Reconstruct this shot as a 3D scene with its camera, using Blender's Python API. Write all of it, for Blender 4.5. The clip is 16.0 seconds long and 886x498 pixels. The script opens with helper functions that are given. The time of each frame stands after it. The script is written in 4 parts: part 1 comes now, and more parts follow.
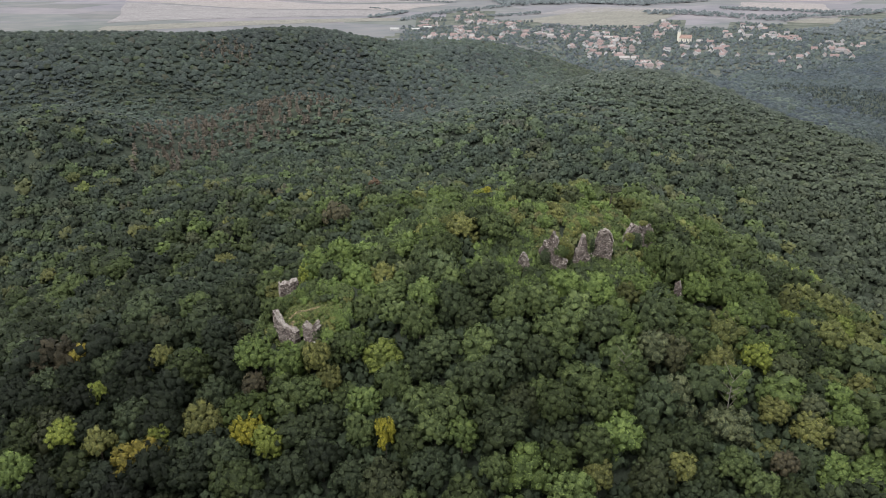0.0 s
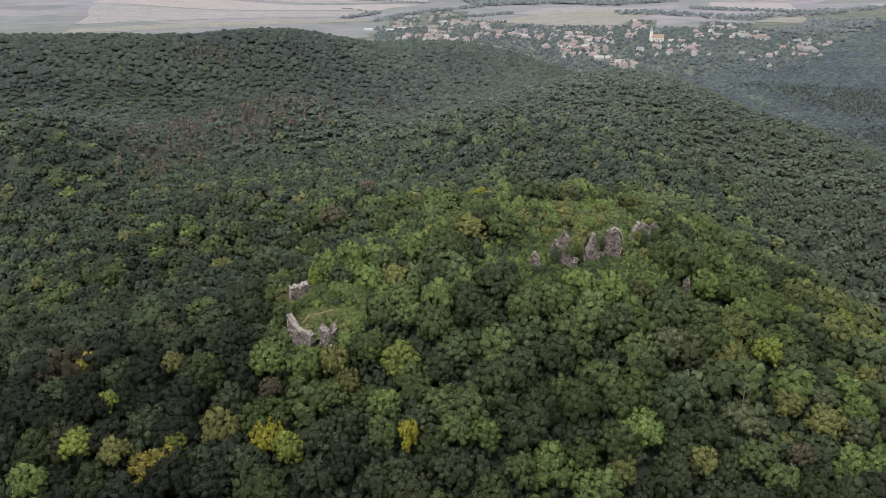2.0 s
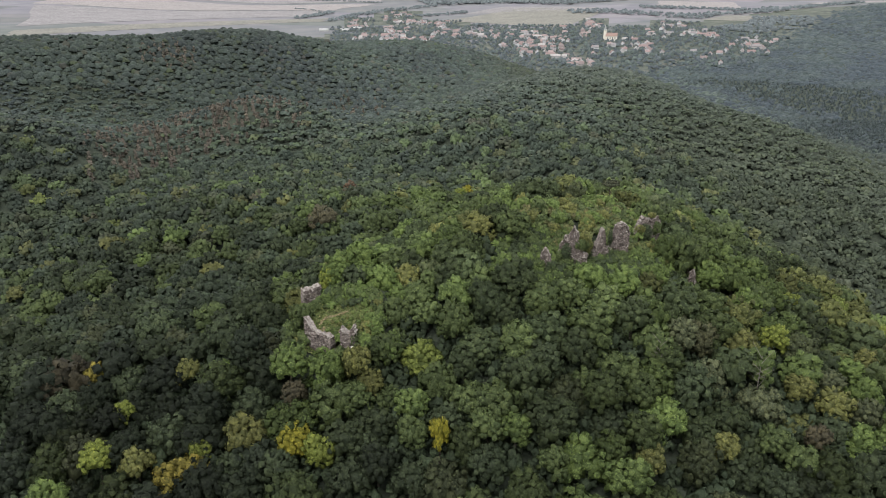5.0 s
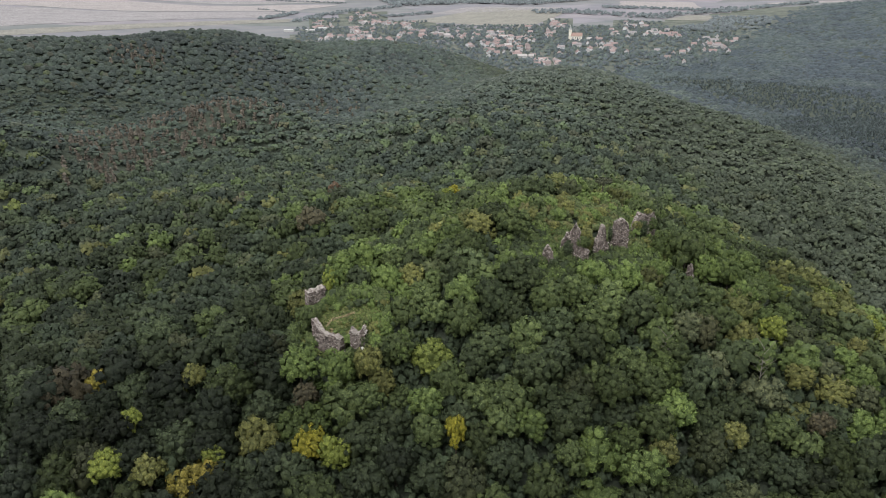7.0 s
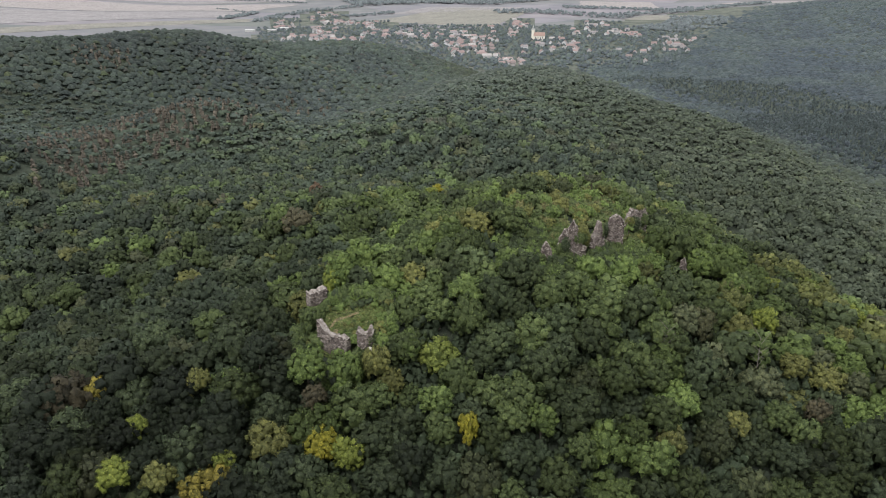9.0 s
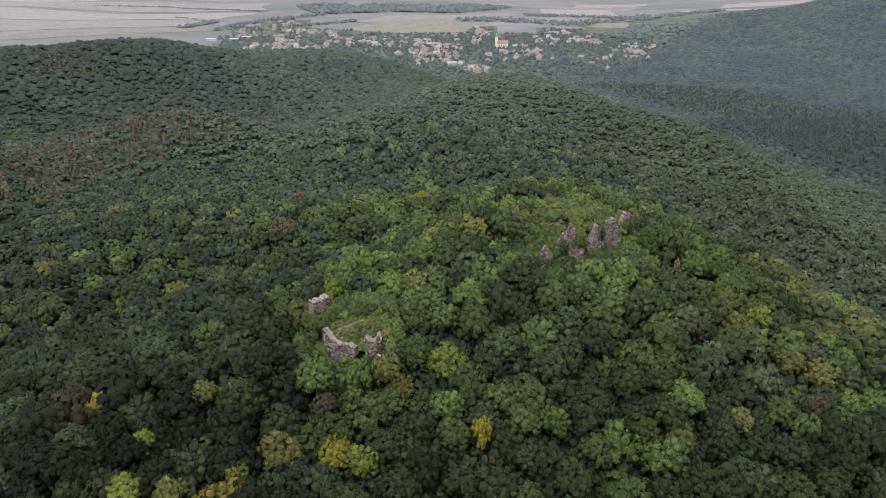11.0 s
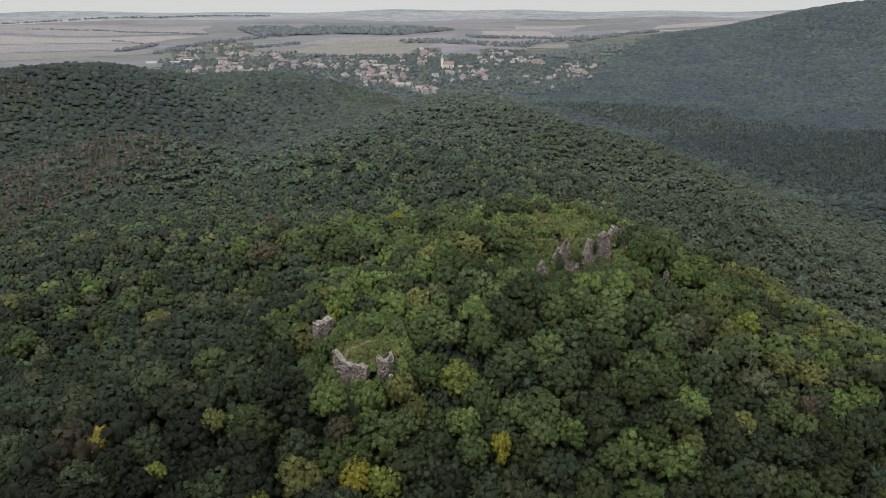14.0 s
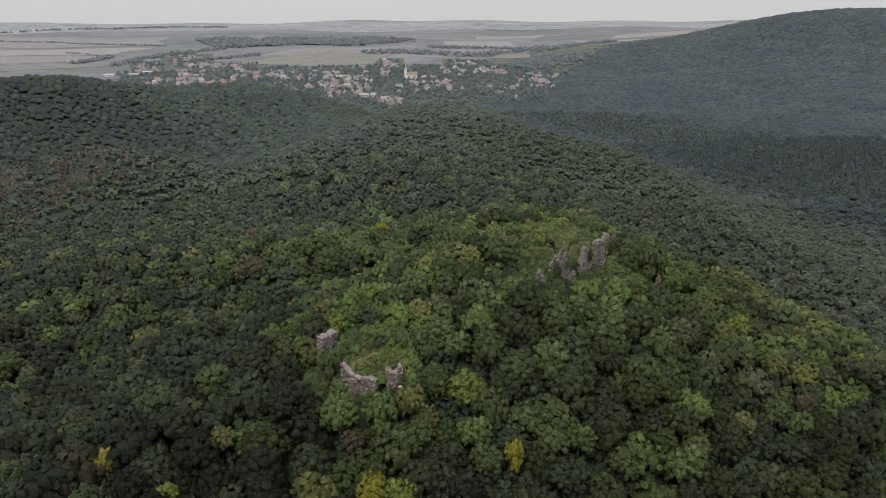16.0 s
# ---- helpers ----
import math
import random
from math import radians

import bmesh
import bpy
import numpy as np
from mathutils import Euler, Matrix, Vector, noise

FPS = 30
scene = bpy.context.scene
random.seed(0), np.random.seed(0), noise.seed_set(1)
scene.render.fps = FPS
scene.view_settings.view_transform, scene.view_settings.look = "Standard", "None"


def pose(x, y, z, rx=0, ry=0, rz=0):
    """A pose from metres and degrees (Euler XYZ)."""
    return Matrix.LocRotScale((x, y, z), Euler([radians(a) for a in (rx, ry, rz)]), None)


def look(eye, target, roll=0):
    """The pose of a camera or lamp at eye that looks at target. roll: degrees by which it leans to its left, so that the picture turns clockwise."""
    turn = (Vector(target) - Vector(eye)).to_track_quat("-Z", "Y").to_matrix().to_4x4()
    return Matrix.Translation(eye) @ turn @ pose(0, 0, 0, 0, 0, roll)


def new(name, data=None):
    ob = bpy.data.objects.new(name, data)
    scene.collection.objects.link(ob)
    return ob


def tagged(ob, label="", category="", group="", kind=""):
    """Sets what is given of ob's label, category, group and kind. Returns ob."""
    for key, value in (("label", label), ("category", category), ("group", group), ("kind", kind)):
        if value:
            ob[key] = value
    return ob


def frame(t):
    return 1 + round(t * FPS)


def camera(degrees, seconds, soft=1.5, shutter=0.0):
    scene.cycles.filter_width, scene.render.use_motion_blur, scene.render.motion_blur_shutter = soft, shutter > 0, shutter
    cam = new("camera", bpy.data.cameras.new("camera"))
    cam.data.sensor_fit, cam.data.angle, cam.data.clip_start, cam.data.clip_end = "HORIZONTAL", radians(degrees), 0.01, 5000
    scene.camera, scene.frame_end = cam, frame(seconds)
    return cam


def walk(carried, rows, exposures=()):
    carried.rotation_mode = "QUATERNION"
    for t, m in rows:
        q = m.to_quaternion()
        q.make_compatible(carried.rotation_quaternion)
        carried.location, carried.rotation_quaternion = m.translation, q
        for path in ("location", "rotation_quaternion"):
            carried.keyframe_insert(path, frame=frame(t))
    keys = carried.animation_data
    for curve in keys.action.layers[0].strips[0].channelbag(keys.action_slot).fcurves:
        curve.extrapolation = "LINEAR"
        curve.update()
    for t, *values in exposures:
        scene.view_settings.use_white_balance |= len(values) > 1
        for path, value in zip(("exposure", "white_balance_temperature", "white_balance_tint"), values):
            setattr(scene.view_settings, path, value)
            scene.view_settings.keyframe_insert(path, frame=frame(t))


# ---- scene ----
# ------------------------------------------------------------------ camera
cam = camera(64.36, 16.0, soft=0.5)
PATH = [
    (0.0, 0.00, 0.00, 110.00, 68.879, 0.220, -0.083),
    (0.5, -2.59, 0.04, 110.03, 68.879, 0.213, -0.658),
    (1.0, -5.19, 0.08, 110.06, 68.891, 0.237, -1.243),
    (1.5, -7.80, 0.15, 110.10, 68.903, 0.267, -1.825),
    (2.0, -10.41, 0.22, 110.13, 68.907, 0.285, -2.399),
    (2.5, -13.01, 0.31, 110.16, 68.903, 0.285, -2.972),
    (3.0, -15.61, 0.40, 110.18, 68.891, 0.274, -3.558),
    (3.5, -18.21, 0.48, 110.18, 68.880, 0.267, -4.181),
    (4.0, -20.82, 0.54, 110.17, 68.881, 0.289, -4.874),
    (6.5, -33.94, 1.34, 110.02, 68.852, 0.318, -8.445),
    (7.0, -36.53, 1.60, 110.01, 68.877, 0.287, -9.218),
    (7.5, -39.12, 1.87, 110.01, 68.876, 0.272, -10.014),
    (8.0, -41.71, 2.13, 110.01, 68.864, 0.254, -10.817),
    (8.5, -44.32, 2.40, 110.03, 68.851, 0.211, -11.609),
    (9.0, -46.93, 2.67, 110.05, 68.852, 0.125, -12.372),
    (10.0, -52.09, 3.52, 109.98, 68.900, 0.111, -13.939),
    (11.5, -59.84, 4.80, 109.87, 69.813, 0.091, -16.289),
    (12.0, -62.33, 5.35, 109.81, 70.087, 0.087, -17.068),
    (12.5, -64.83, 5.91, 109.78, 70.327, 0.106, -17.852),
    (13.0, -67.35, 6.50, 109.78, 70.561, 0.139, -18.645),
    (13.5, -69.89, 7.11, 109.84, 70.803, 0.178, -19.447),
    (14.0, -72.45, 7.77, 109.94, 71.056, 0.220, -20.257),
    (14.5, -75.02, 8.46, 110.10, 71.310, 0.258, -21.073),
    (15.0, -77.60, 9.18, 110.30, 71.544, 0.290, -21.888),
    (15.5, -80.18, 9.94, 110.51, 71.724, 0.315, -22.694),
    (16.0, -82.77, 10.71, 110.73, 71.804, 0.333, -23.481),
]
walk(cam, [(t, pose(x, y, z, rx, ry, rz)) for t, x, y, z, rx, ry, rz in PATH], exposures=[(0.0, 0.09), (9.0, 0.07), (12.0, -0.05), (14.0, -0.31), (16.0, -0.43)])

# ------------------------------------------------------------------ light: an overcast day
world = bpy.data.worlds.new("overcast_sky")
scene.world = world
world.use_nodes = True
wn, wl = world.node_tree.nodes, world.node_tree.links
wn.clear()
w_out = wn.new("ShaderNodeOutputWorld")
w_bg = wn.new("ShaderNodeBackground")
w_sky = wn.new("ShaderNodeTexSky")
w_sky.sky_type = "NISHITA"
w_sky.sun_disc = False
w_sky.sun_elevation, w_sky.sun_rotation = radians(61), radians(218)
w_sky.air_density, w_sky.dust_density = 1.0, 4.0
w_dir = wn.new("ShaderNodeTexCoord")
w_sep = wn.new("ShaderNodeSeparateXYZ")
wl.new(w_dir.outputs["Generated"], w_sep.inputs[0])
w_cloud = wn.new("ShaderNodeValToRGB")          # an overcast sky grows brighter towards the zenith
w_cloud.color_ramp.elements[0].position, w_cloud.color_ramp.elements[0].color = 0.0, (0.51, 0.515, 0.515, 1)
w_cloud.color_ramp.elements[1].position, w_cloud.color_ramp.elements[1].color = 0.95, (1.2, 1.21, 1.22, 1)
wl.new(w_sep.outputs[2], w_cloud.inputs[0])
w_scale = wn.new("ShaderNodeVectorMath")
w_scale.operation = "SCALE"
w_scale.inputs["Scale"].default_value = 17.0     # in the sky's own units
wl.new(w_cloud.outputs[0], w_scale.inputs[0])
w_mix = wn.new("ShaderNodeMix")
w_mix.data_type = "RGBA"
w_mix.inputs[0].default_value = 0.92             # cloud cover
wl.new(w_scale.outputs[0], w_mix.inputs[7])
wl.new(w_sky.outputs[0], w_mix.inputs[6])
wl.new(w_mix.outputs[2], w_bg.inputs[0])
w_bg.inputs[1].default_value = 0.1
wl.new(w_bg.outputs[0], w_out.inputs[0])

sun = new("sun", bpy.data.lights.new("sun", "SUN"))
sun.data.energy, sun.data.angle, sun.data.color = 1.5, radians(24), (1.0, 0.97, 0.92)
sun.matrix_world = look((-190, -90, 560), (0, 150, 0))

# ------------------------------------------------------------------ materials
def nodes_of(mat):
    mat.use_nodes = True
    t = mat.node_tree
    t.nodes.clear()
    out = t.nodes.new("ShaderNodeOutputMaterial")
    return t, t.nodes, t.links, out


def mix_node(t, blend, fac, a, b):
    """A colour mix; each of fac, a and b is a socket or a value."""
    m = t.nodes.new("ShaderNodeMix")
    m.data_type, m.blend_type = "RGBA", blend
    for i, v in ((0, fac), (6, a), (7, b)):
        if isinstance(v, bpy.types.NodeSocket):
            t.links.new(v, m.inputs[i])
        else:
            m.inputs[i].default_value = v if i == 0 else (*v[:3], 1)
    return m.outputs[2]


def noise_node(t, scale, detail=4.0, rough=0.55, coords="Object"):
    c = t.nodes.new("ShaderNodeTexCoord")
    n = t.nodes.new("ShaderNodeTexNoise")
    n.inputs["Scale"].default_value, n.inputs["Detail"].default_value, n.inputs["Roughness"].default_value = scale, detail, rough
    t.links.new(c.outputs[coords], n.inputs["Vector"])
    return n.outputs["Fac"]


def ramp_node(t, fac, stops):
    r = t.nodes.new("ShaderNodeValToRGB")
    el = r.color_ramp.elements
    while len(el) < len(stops):
        el.new(0.5)
    for e, (p, c) in zip(el, stops):
        e.position, e.color = p, (*c, 1)
    t.links.new(fac, r.inputs[0])
    return r.outputs[0]


def surface(name, stops, scale, rough=0.85, bump=0.3, bump_scale=None, fine=None):
    """A rough mineral or earthy surface: a colour ramp over noise, finer grain and relief."""
    mat = bpy.data.materials.new(name)
    t, n, l, out = nodes_of(mat)
    p = n.new("ShaderNodeBsdfPrincipled")
    p.inputs["Roughness"].default_value = rough
    p.inputs["Specular IOR Level"].default_value = 0.25
    col = ramp_node(t, noise_node(t, scale), stops)
    grain = ramp_node(t, noise_node(t, fine or scale * 9, 3), [(0.3, (0.55, 0.55, 0.55)), (0.7, (1.25, 1.25, 1.25))])
    col = mix_node(t, "MULTIPLY", 0.7, col, grain)
    l.new(col, p.inputs["Base Color"])
    if bump:
        b = n.new("ShaderNodeBump")
        b.inputs["Strength"].default_value, b.inputs["Distance"].default_value = bump, 0.2
        l.new(noise_node(t, bump_scale or scale * 6), b.inputs["Height"])
        l.new(b.outputs[0], p.inputs["Normal"])
    l.new(p.outputs[0], out.inputs[0])
    return mat


def leafage(name, source, grain, spread=1.0, glow=0.2, relief=0.5, warm=1.0, mottled=0.85):
    """Leaves: the tree's own tint (an attribute of a joined wood, or the object's colour), varied from spray to spray and along the crown."""
    mat = bpy.data.materials.new(name)
    t, n, l, out = nodes_of(mat)
    if source == "attribute":
        a = n.new("ShaderNodeAttribute")
        a.attribute_name = "tint"
        tint = a.outputs["Color"]
    else:
        tint = n.new("ShaderNodeObjectInfo").outputs["Color"]
    isl = n.new("ShaderNodeNewGeometry").outputs["Random Per Island"]
    vary = ramp_node(t, isl, [(0.0, (0.4, 0.44, 0.44)), (0.5, (0.94, 0.94, 0.94)), (1.0, (1.75, 1.68, 1.58))])
    col = mix_node(t, "MULTIPLY", spread, tint, vary)
    patch = ramp_node(t, noise_node(t, min(grain * 0.3, 3.0), 3), [(0.35, (0.78, 0.82, 0.85)), (0.65, (1.22, 1.18, 1.07))])
    col = mix_node(t, "MULTIPLY", 0.8 * warm, col, patch)
    mottle = ramp_node(t, noise_node(t, grain * 1.2, 5, 0.75), [(0.38, (0.42, 0.46, 0.48)), (0.5, (0.95, 0.95, 0.95)), (0.64, (1.6, 1.55, 1.5))])
    col = mix_node(t, "MULTIPLY", mottled, col, mottle)
    p = n.new("ShaderNodeBsdfPrincipled")
    p.inputs["Roughness"].default_value = 0.65
    p.inputs["Specular IOR Level"].default_value = 0.13
    l.new(col, p.inputs["Base Color"])
    b = n.new("ShaderNodeBump")
    b.inputs["Strength"].default_value, b.inputs["Distance"].default_value = 0.8, relief
    l.new(noise_node(t, grain, 4, 0.65), b.inputs["Height"])
    l.new(b.outputs[0], p.inputs["Normal"])
    tr = n.new("ShaderNodeBsdfTranslucent")
    l.new(mix_node(t, "MULTIPLY", 1.0, col, (0.95, 1.1, 0.68)), tr.inputs[0])
    m = n.new("ShaderNodeMixShader")
    m.inputs[0].default_value = glow
    l.new(p.outputs[0], m.inputs[1])
    l.new(tr.outputs[0], m.inputs[2])
    l.new(m.outputs[0], out.inputs[0])
    return mat


LEAF = leafage("leaves", "object", 18.0, 0.8, 0.1, 0.06, 0.6, 0.85)
LEAF_WOOD = leafage("leaves_of_the_woods", "attribute", 3.0, 0.55, 0.1, 0.25, 0.5, 0.85)
LEAF_FAR = leafage("leaves_of_far_woods", "attribute", 0.9, 0.45, 0.1, 0.4, 0.4, 0.35)
LEAF_FAINT = leafage("leaves_of_faint_woods", "attribute", 0.6, 0.3, 0.06, 1.0, 0.4, 0.5)
LEAF_DISTANT = leafage("leaves_of_distant_woods", "attribute", 0.34, 0.2, 0.05, 1.5, 0.3, 0.45)
BARK = surface("bark", [(0.3, (0.055, 0.045, 0.036)), (0.7, (0.13, 0.115, 0.095))], 1.5, 0.9, 0.6)
FLOOR = surface("forest_floor", [(0.3, (0.026, 0.034, 0.024)), (0.55, (0.042, 0.052, 0.037)), (0.75, (0.058, 0.066, 0.046))], 0.15, 0.95, 0.5, 1.2, 2.0)


def masonry():
    """Rubble of uneven stones in dark joints, with a paler, patchy tone on faces turned upwards."""
    mat = bpy.data.materials.new("rubble_masonry")
    t, n, l, out = nodes_of(mat)
    c = n.new("ShaderNodeTexCoord")
    warp = n.new("ShaderNodeMapping")
    warp.inputs["Scale"].default_value = (1.0, 1.0, 1.15)
    l.new(c.outputs["Object"], warp.inputs[0])
    cells, joints = n.new("ShaderNodeTexVoronoi"), n.new("ShaderNodeTexVoronoi")
    joints.feature = "DISTANCE_TO_EDGE"
    for v in (cells, joints):
        v.inputs["Scale"].default_value = 2.8
        l.new(warp.outputs[0], v.inputs["Vector"])
    sep = n.new("ShaderNodeSeparateColor")
    l.new(cells.outputs["Color"], sep.inputs[0])
    col = ramp_node(t, sep.outputs[0], [(0.0, (0.075, 0.062, 0.060)), (0.4, (0.15, 0.125, 0.118)), (0.75, (0.215, 0.185, 0.172)), (1.0, (0.38, 0.345, 0.325))])
    stain = ramp_node(t, noise_node(t, 0.7, 5), [(0.35, (0.55, 0.52, 0.52)), (0.62, (1.15, 1.12, 1.1))])
    col = mix_node(t, "MULTIPLY", 1.0, col, stain)
    up = n.new("ShaderNodeSeparateXYZ")
    l.new(n.new("ShaderNodeNewGeometry").outputs["Normal"], up.inputs[0])
    facing_up = ramp_node(t, up.outputs[2], [(0.2, (0, 0, 0)), (0.7, (1, 1, 1))])
    facing_up = mix_node(t, "MULTIPLY", 1.0, facing_up, ramp_node(t, noise_node(t, 1.3, 5), [(0.35, (0.15, 0.15, 0.15)), (0.6, (1, 1, 1))]))
    col = mix_node(t, "MIX", facing_up, col, (0.36, 0.33, 0.305))
    col = mix_node(t, "MULTIPLY", 0.85, col, ramp_node(t, joints.outputs["Distance"], [(0.0, (0.3, 0.28, 0.27)), (0.09, (1, 1, 1))]))
    grain = ramp_node(t, noise_node(t, 7.0, 3), [(0.3, (0.6, 0.6, 0.6)), (0.7, (1.25, 1.25, 1.25))])
    p = n.new("ShaderNodeBsdfPrincipled")
    p.inputs["Roughness"].default_value, p.inputs["Specular IOR Level"].default_value = 0.92, 0.2
    l.new(mix_node(t, "MULTIPLY", 0.7, col, grain), p.inputs["Base Color"])
    b = n.new("ShaderNodeBump")
    b.inputs["Strength"].default_value, b.inputs["Distance"].default_value = 0.9, 0.15
    l.new(joints.outputs["Distance"], b.inputs["Height"])
    l.new(b.outputs[0], p.inputs["Normal"])
    l.new(p.outputs[0], out.inputs[0])
    return mat


RUBBLE = masonry()


def farmland():
    """Broad fields of stubble, plough and pasture with uneven borders."""
    mat = bpy.data.materials.new("farmland")
    t, n, l, out = nodes_of(mat)
    c = n.new("ShaderNodeTexCoord")
    mp = n.new("ShaderNodeMapping")
    mp.inputs["Scale"].default_value, mp.inputs["Rotation"].default_value = (0.0022, 0.0052, 0.0), (0, 0, 0.35)
    l.new(c.outputs["Object"], mp.inputs[0])
    v = n.new("ShaderNodeTexVoronoi")
    v.inputs["Scale"].default_value = 1.0
    l.new(mp.outputs[0], v.inputs["Vector"])
    sep = n.new("ShaderNodeSeparateColor")
    l.new(v.outputs["Color"], sep.inputs[0])
    col = ramp_node(t, sep.outputs[0], [(0.0, (0.25, 0.24, 0.245)), (0.3, (0.215, 0.222, 0.205)), (0.5, (0.27, 0.258, 0.262)), (0.68, (0.18, 0.195, 0.17)), (0.85, (0.29, 0.268, 0.268)), (1.0, (0.16, 0.172, 0.15))])
    grain = ramp_node(t, noise_node(t, 0.012, 6), [(0.3, (0.8, 0.82, 0.84)), (0.7, (1.15, 1.12, 1.08))])
    p = n.new("ShaderNodeBsdfPrincipled")
    p.inputs["Roughness"].default_value = 0.95
    p.inputs["Specular IOR Level"].default_value = 0.1
    # a bluish cast, for haze, is put into the field colours
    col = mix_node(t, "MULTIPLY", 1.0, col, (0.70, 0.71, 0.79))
    l.new(mix_node(t, "MULTIPLY", 0.9, col, grain), p.inputs["Base Color"])
    l.new(p.outputs[0], out.inputs[0])
    return mat


FARM = farmland()
# the haze of distance is put into this blue-grey
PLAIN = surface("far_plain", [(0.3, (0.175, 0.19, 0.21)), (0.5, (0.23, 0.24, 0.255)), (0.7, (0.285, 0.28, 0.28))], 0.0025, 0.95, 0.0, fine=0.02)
GARDEN = surface("village_gardens", [(0.3, (0.060, 0.072, 0.060)), (0.5, (0.085, 0.097, 0.080)), (0.72, (0.14, 0.14, 0.122))], 0.03, 0.95, 0.0, fine=0.2)

# ------------------------------------------------------------------ the lie of the land
BASE = -58.0
HILLS = [  # x, y, height, spread
    (-14, 125, 49.1, 58), (35, 183, 27.2, 37), (-49, 194, 18.0, 33), (68, 255, 57.9, 60), (81, 449, 63.3, 68), (144, 593, 72.6, 102),
    (259, 656, 28.2, 102), (-296, 643, 47.1, 80), (-154, 778, 71.7, 90), (-548, 698, 115.9, 213), (-104, 534, 58.1, 54), (-77, 326, 68.7, 79),
    (196, 232, 31.5, 120), (35, 931, 88.2, 151), (642, 495, 41.6, 136), (-241, 431, 69.0, 63), (268, 455, 42.2, 66), (110, 116, 38.6, 52),
    (-144, 151, 54.3, 64), (2050, 1300, 84.0, 400), (1450, 900, 25.8, 330), (1800, 1560, 59.0, 240), (0, 214, 11.9, 24), (200, 245, -19.4, 42)]
SPURS = [  # lesser spurs, knolls and hollows
    (-28, 447, 21.3, 55), (20, 557, 17.2, 60), (-90, 308, -16.0, 34), (105, 238, -3.0, 28), (145, 360, 11.0, 40), (-150, 300, 4.1, 40),
    (-430, 660, 12.8, 70), (-230, 700, 11.3, 60), (-90, 740, -3.9, 60), (0, 176, 5.5, 22), (90, 470, -16.2, 40), (-10, 400, -13.9, 45),
    (-120, 245, 2.9, 40), (240, 345, 15.7, 45), (-200, 560, 6.9, 60), (130, 205, 11.7, 30), (150, 160, 0.6, 40), (60, 640, -11.0, 70),
    (-85, 180, 6.0, 30), (400, 520, -6.4, 90), (1900, 1900, 42.5, 200), (1620, 1250, -6.0, 200), (24, 181, -4.4, 11), (57, 229, 3.0, 14)]
TREE_H = 9.0


def canopy(x, y):
    """The height of the treetops, or of the open land far off."""
    d = np.hypot(x + 40, y)
    z = BASE + np.interp(d, (0, 1350, 1500, 1700, 2000, 2500, 3200, 4000, 4990), (0, 0, 6, 18, 36, 58, 84, 112, 146))
    far = np.clip((d - 1900) / 600, 0, 1)
    z = z + far * (7 * np.sin(x / 310 + y / 520) + 5 * np.sin(x / 170 - y / 240 + 1.3))
    for hx, hy, a, s in HILLS + SPURS:
        z = z + a * np.exp(-((x - hx) ** 2 + (y - hy) ** 2) / (2 * s * s))
    return z


def blob(x, y, cx, cy, rx, ry=None):
    ry = ry or rx
    return np.exp(-0.5 * (((x - cx) / rx) ** 2 + ((y - cy) / ry) ** 2))


def open_land(x, y):
    """1 on the open farmland and in the village, 0 in the woods."""
    d = np.hypot(x + 40, y)
    az = np.degrees(np.arctan2(x + 40, y))
    edge = np.interp(az, (-60, 4, 8, 12, 17, 20, 24, 27, 30, 33, 37, 70), (985, 985, 1100, 1200, 1250, 1330, 1400, 1420, 1500, 1900, 2500, 2700))
    return np.clip((d - edge) / np.interp(az, (23, 30), (40, 420)), 0, 1)


def ground(x, y):
    bare = np.clip(blob(x, y, 38, 210, 18, 16) * 1.5, 0, 1) * 0.85           # the castle's summit carries only scrub
    bare = np.maximum(bare, np.clip(blob(x, y, -35.5, 169, 9.5, 7.6) * 1.35 + blob(x, y, -30, 177, 6.5, 5) * 1.0, 0, 1))   # the glade's terrace behind its wall
    tall = np.interp(np.hypot(x + 40, y), (190, 330, 420, 560, 700), (TREE_H, 6.2, 4.0, 2.2, 1.7))     # raised into the far crowns to close the gaps that the camera sees
    return canopy(x, y) - tall * (1 - np.maximum(bare, open_land(x, y)))


def gz(x, y):
    return float(ground(np.float64(x), np.float64(y)))


def mesh_object(name, verts, quads, mat, tint=None, smooth=False, normals=None):
    """An object from arrays of points and faces, all of three or all of four corners."""
    me = bpy.data.meshes.new(name)
    verts, quads = np.asarray(verts, np.float32), np.asarray(quads, np.int32)
    sides = quads.shape[1]
    me.vertices.add(len(verts))
    me.vertices.foreach_set("co", verts.ravel())
    me.loops.add(quads.size)
    me.loops.foreach_set("vertex_index", quads.ravel())
    me.polygons.add(len(quads))
    me.polygons.foreach_set("loop_start", np.arange(0, quads.size, sides, dtype=np.int32))
    me.polygons.foreach_set("use_smooth", np.full(len(quads), smooth))
    if tint is not None:
        at = me.attributes.new("tint", "FLOAT_COLOR", "POINT")
        at.data.foreach_set("color", np.column_stack([tint, np.ones(len(tint))]).astype(np.float32).ravel())
    for m in mat if isinstance(mat, (list, tuple)) else [mat]:
        me.materials.append(m)
    me.update()
    me.validate()
    if normals is not None:
        me.normals_split_custom_set_from_vertices(np.asarray(normals, np.float32))
    return new(name, me)


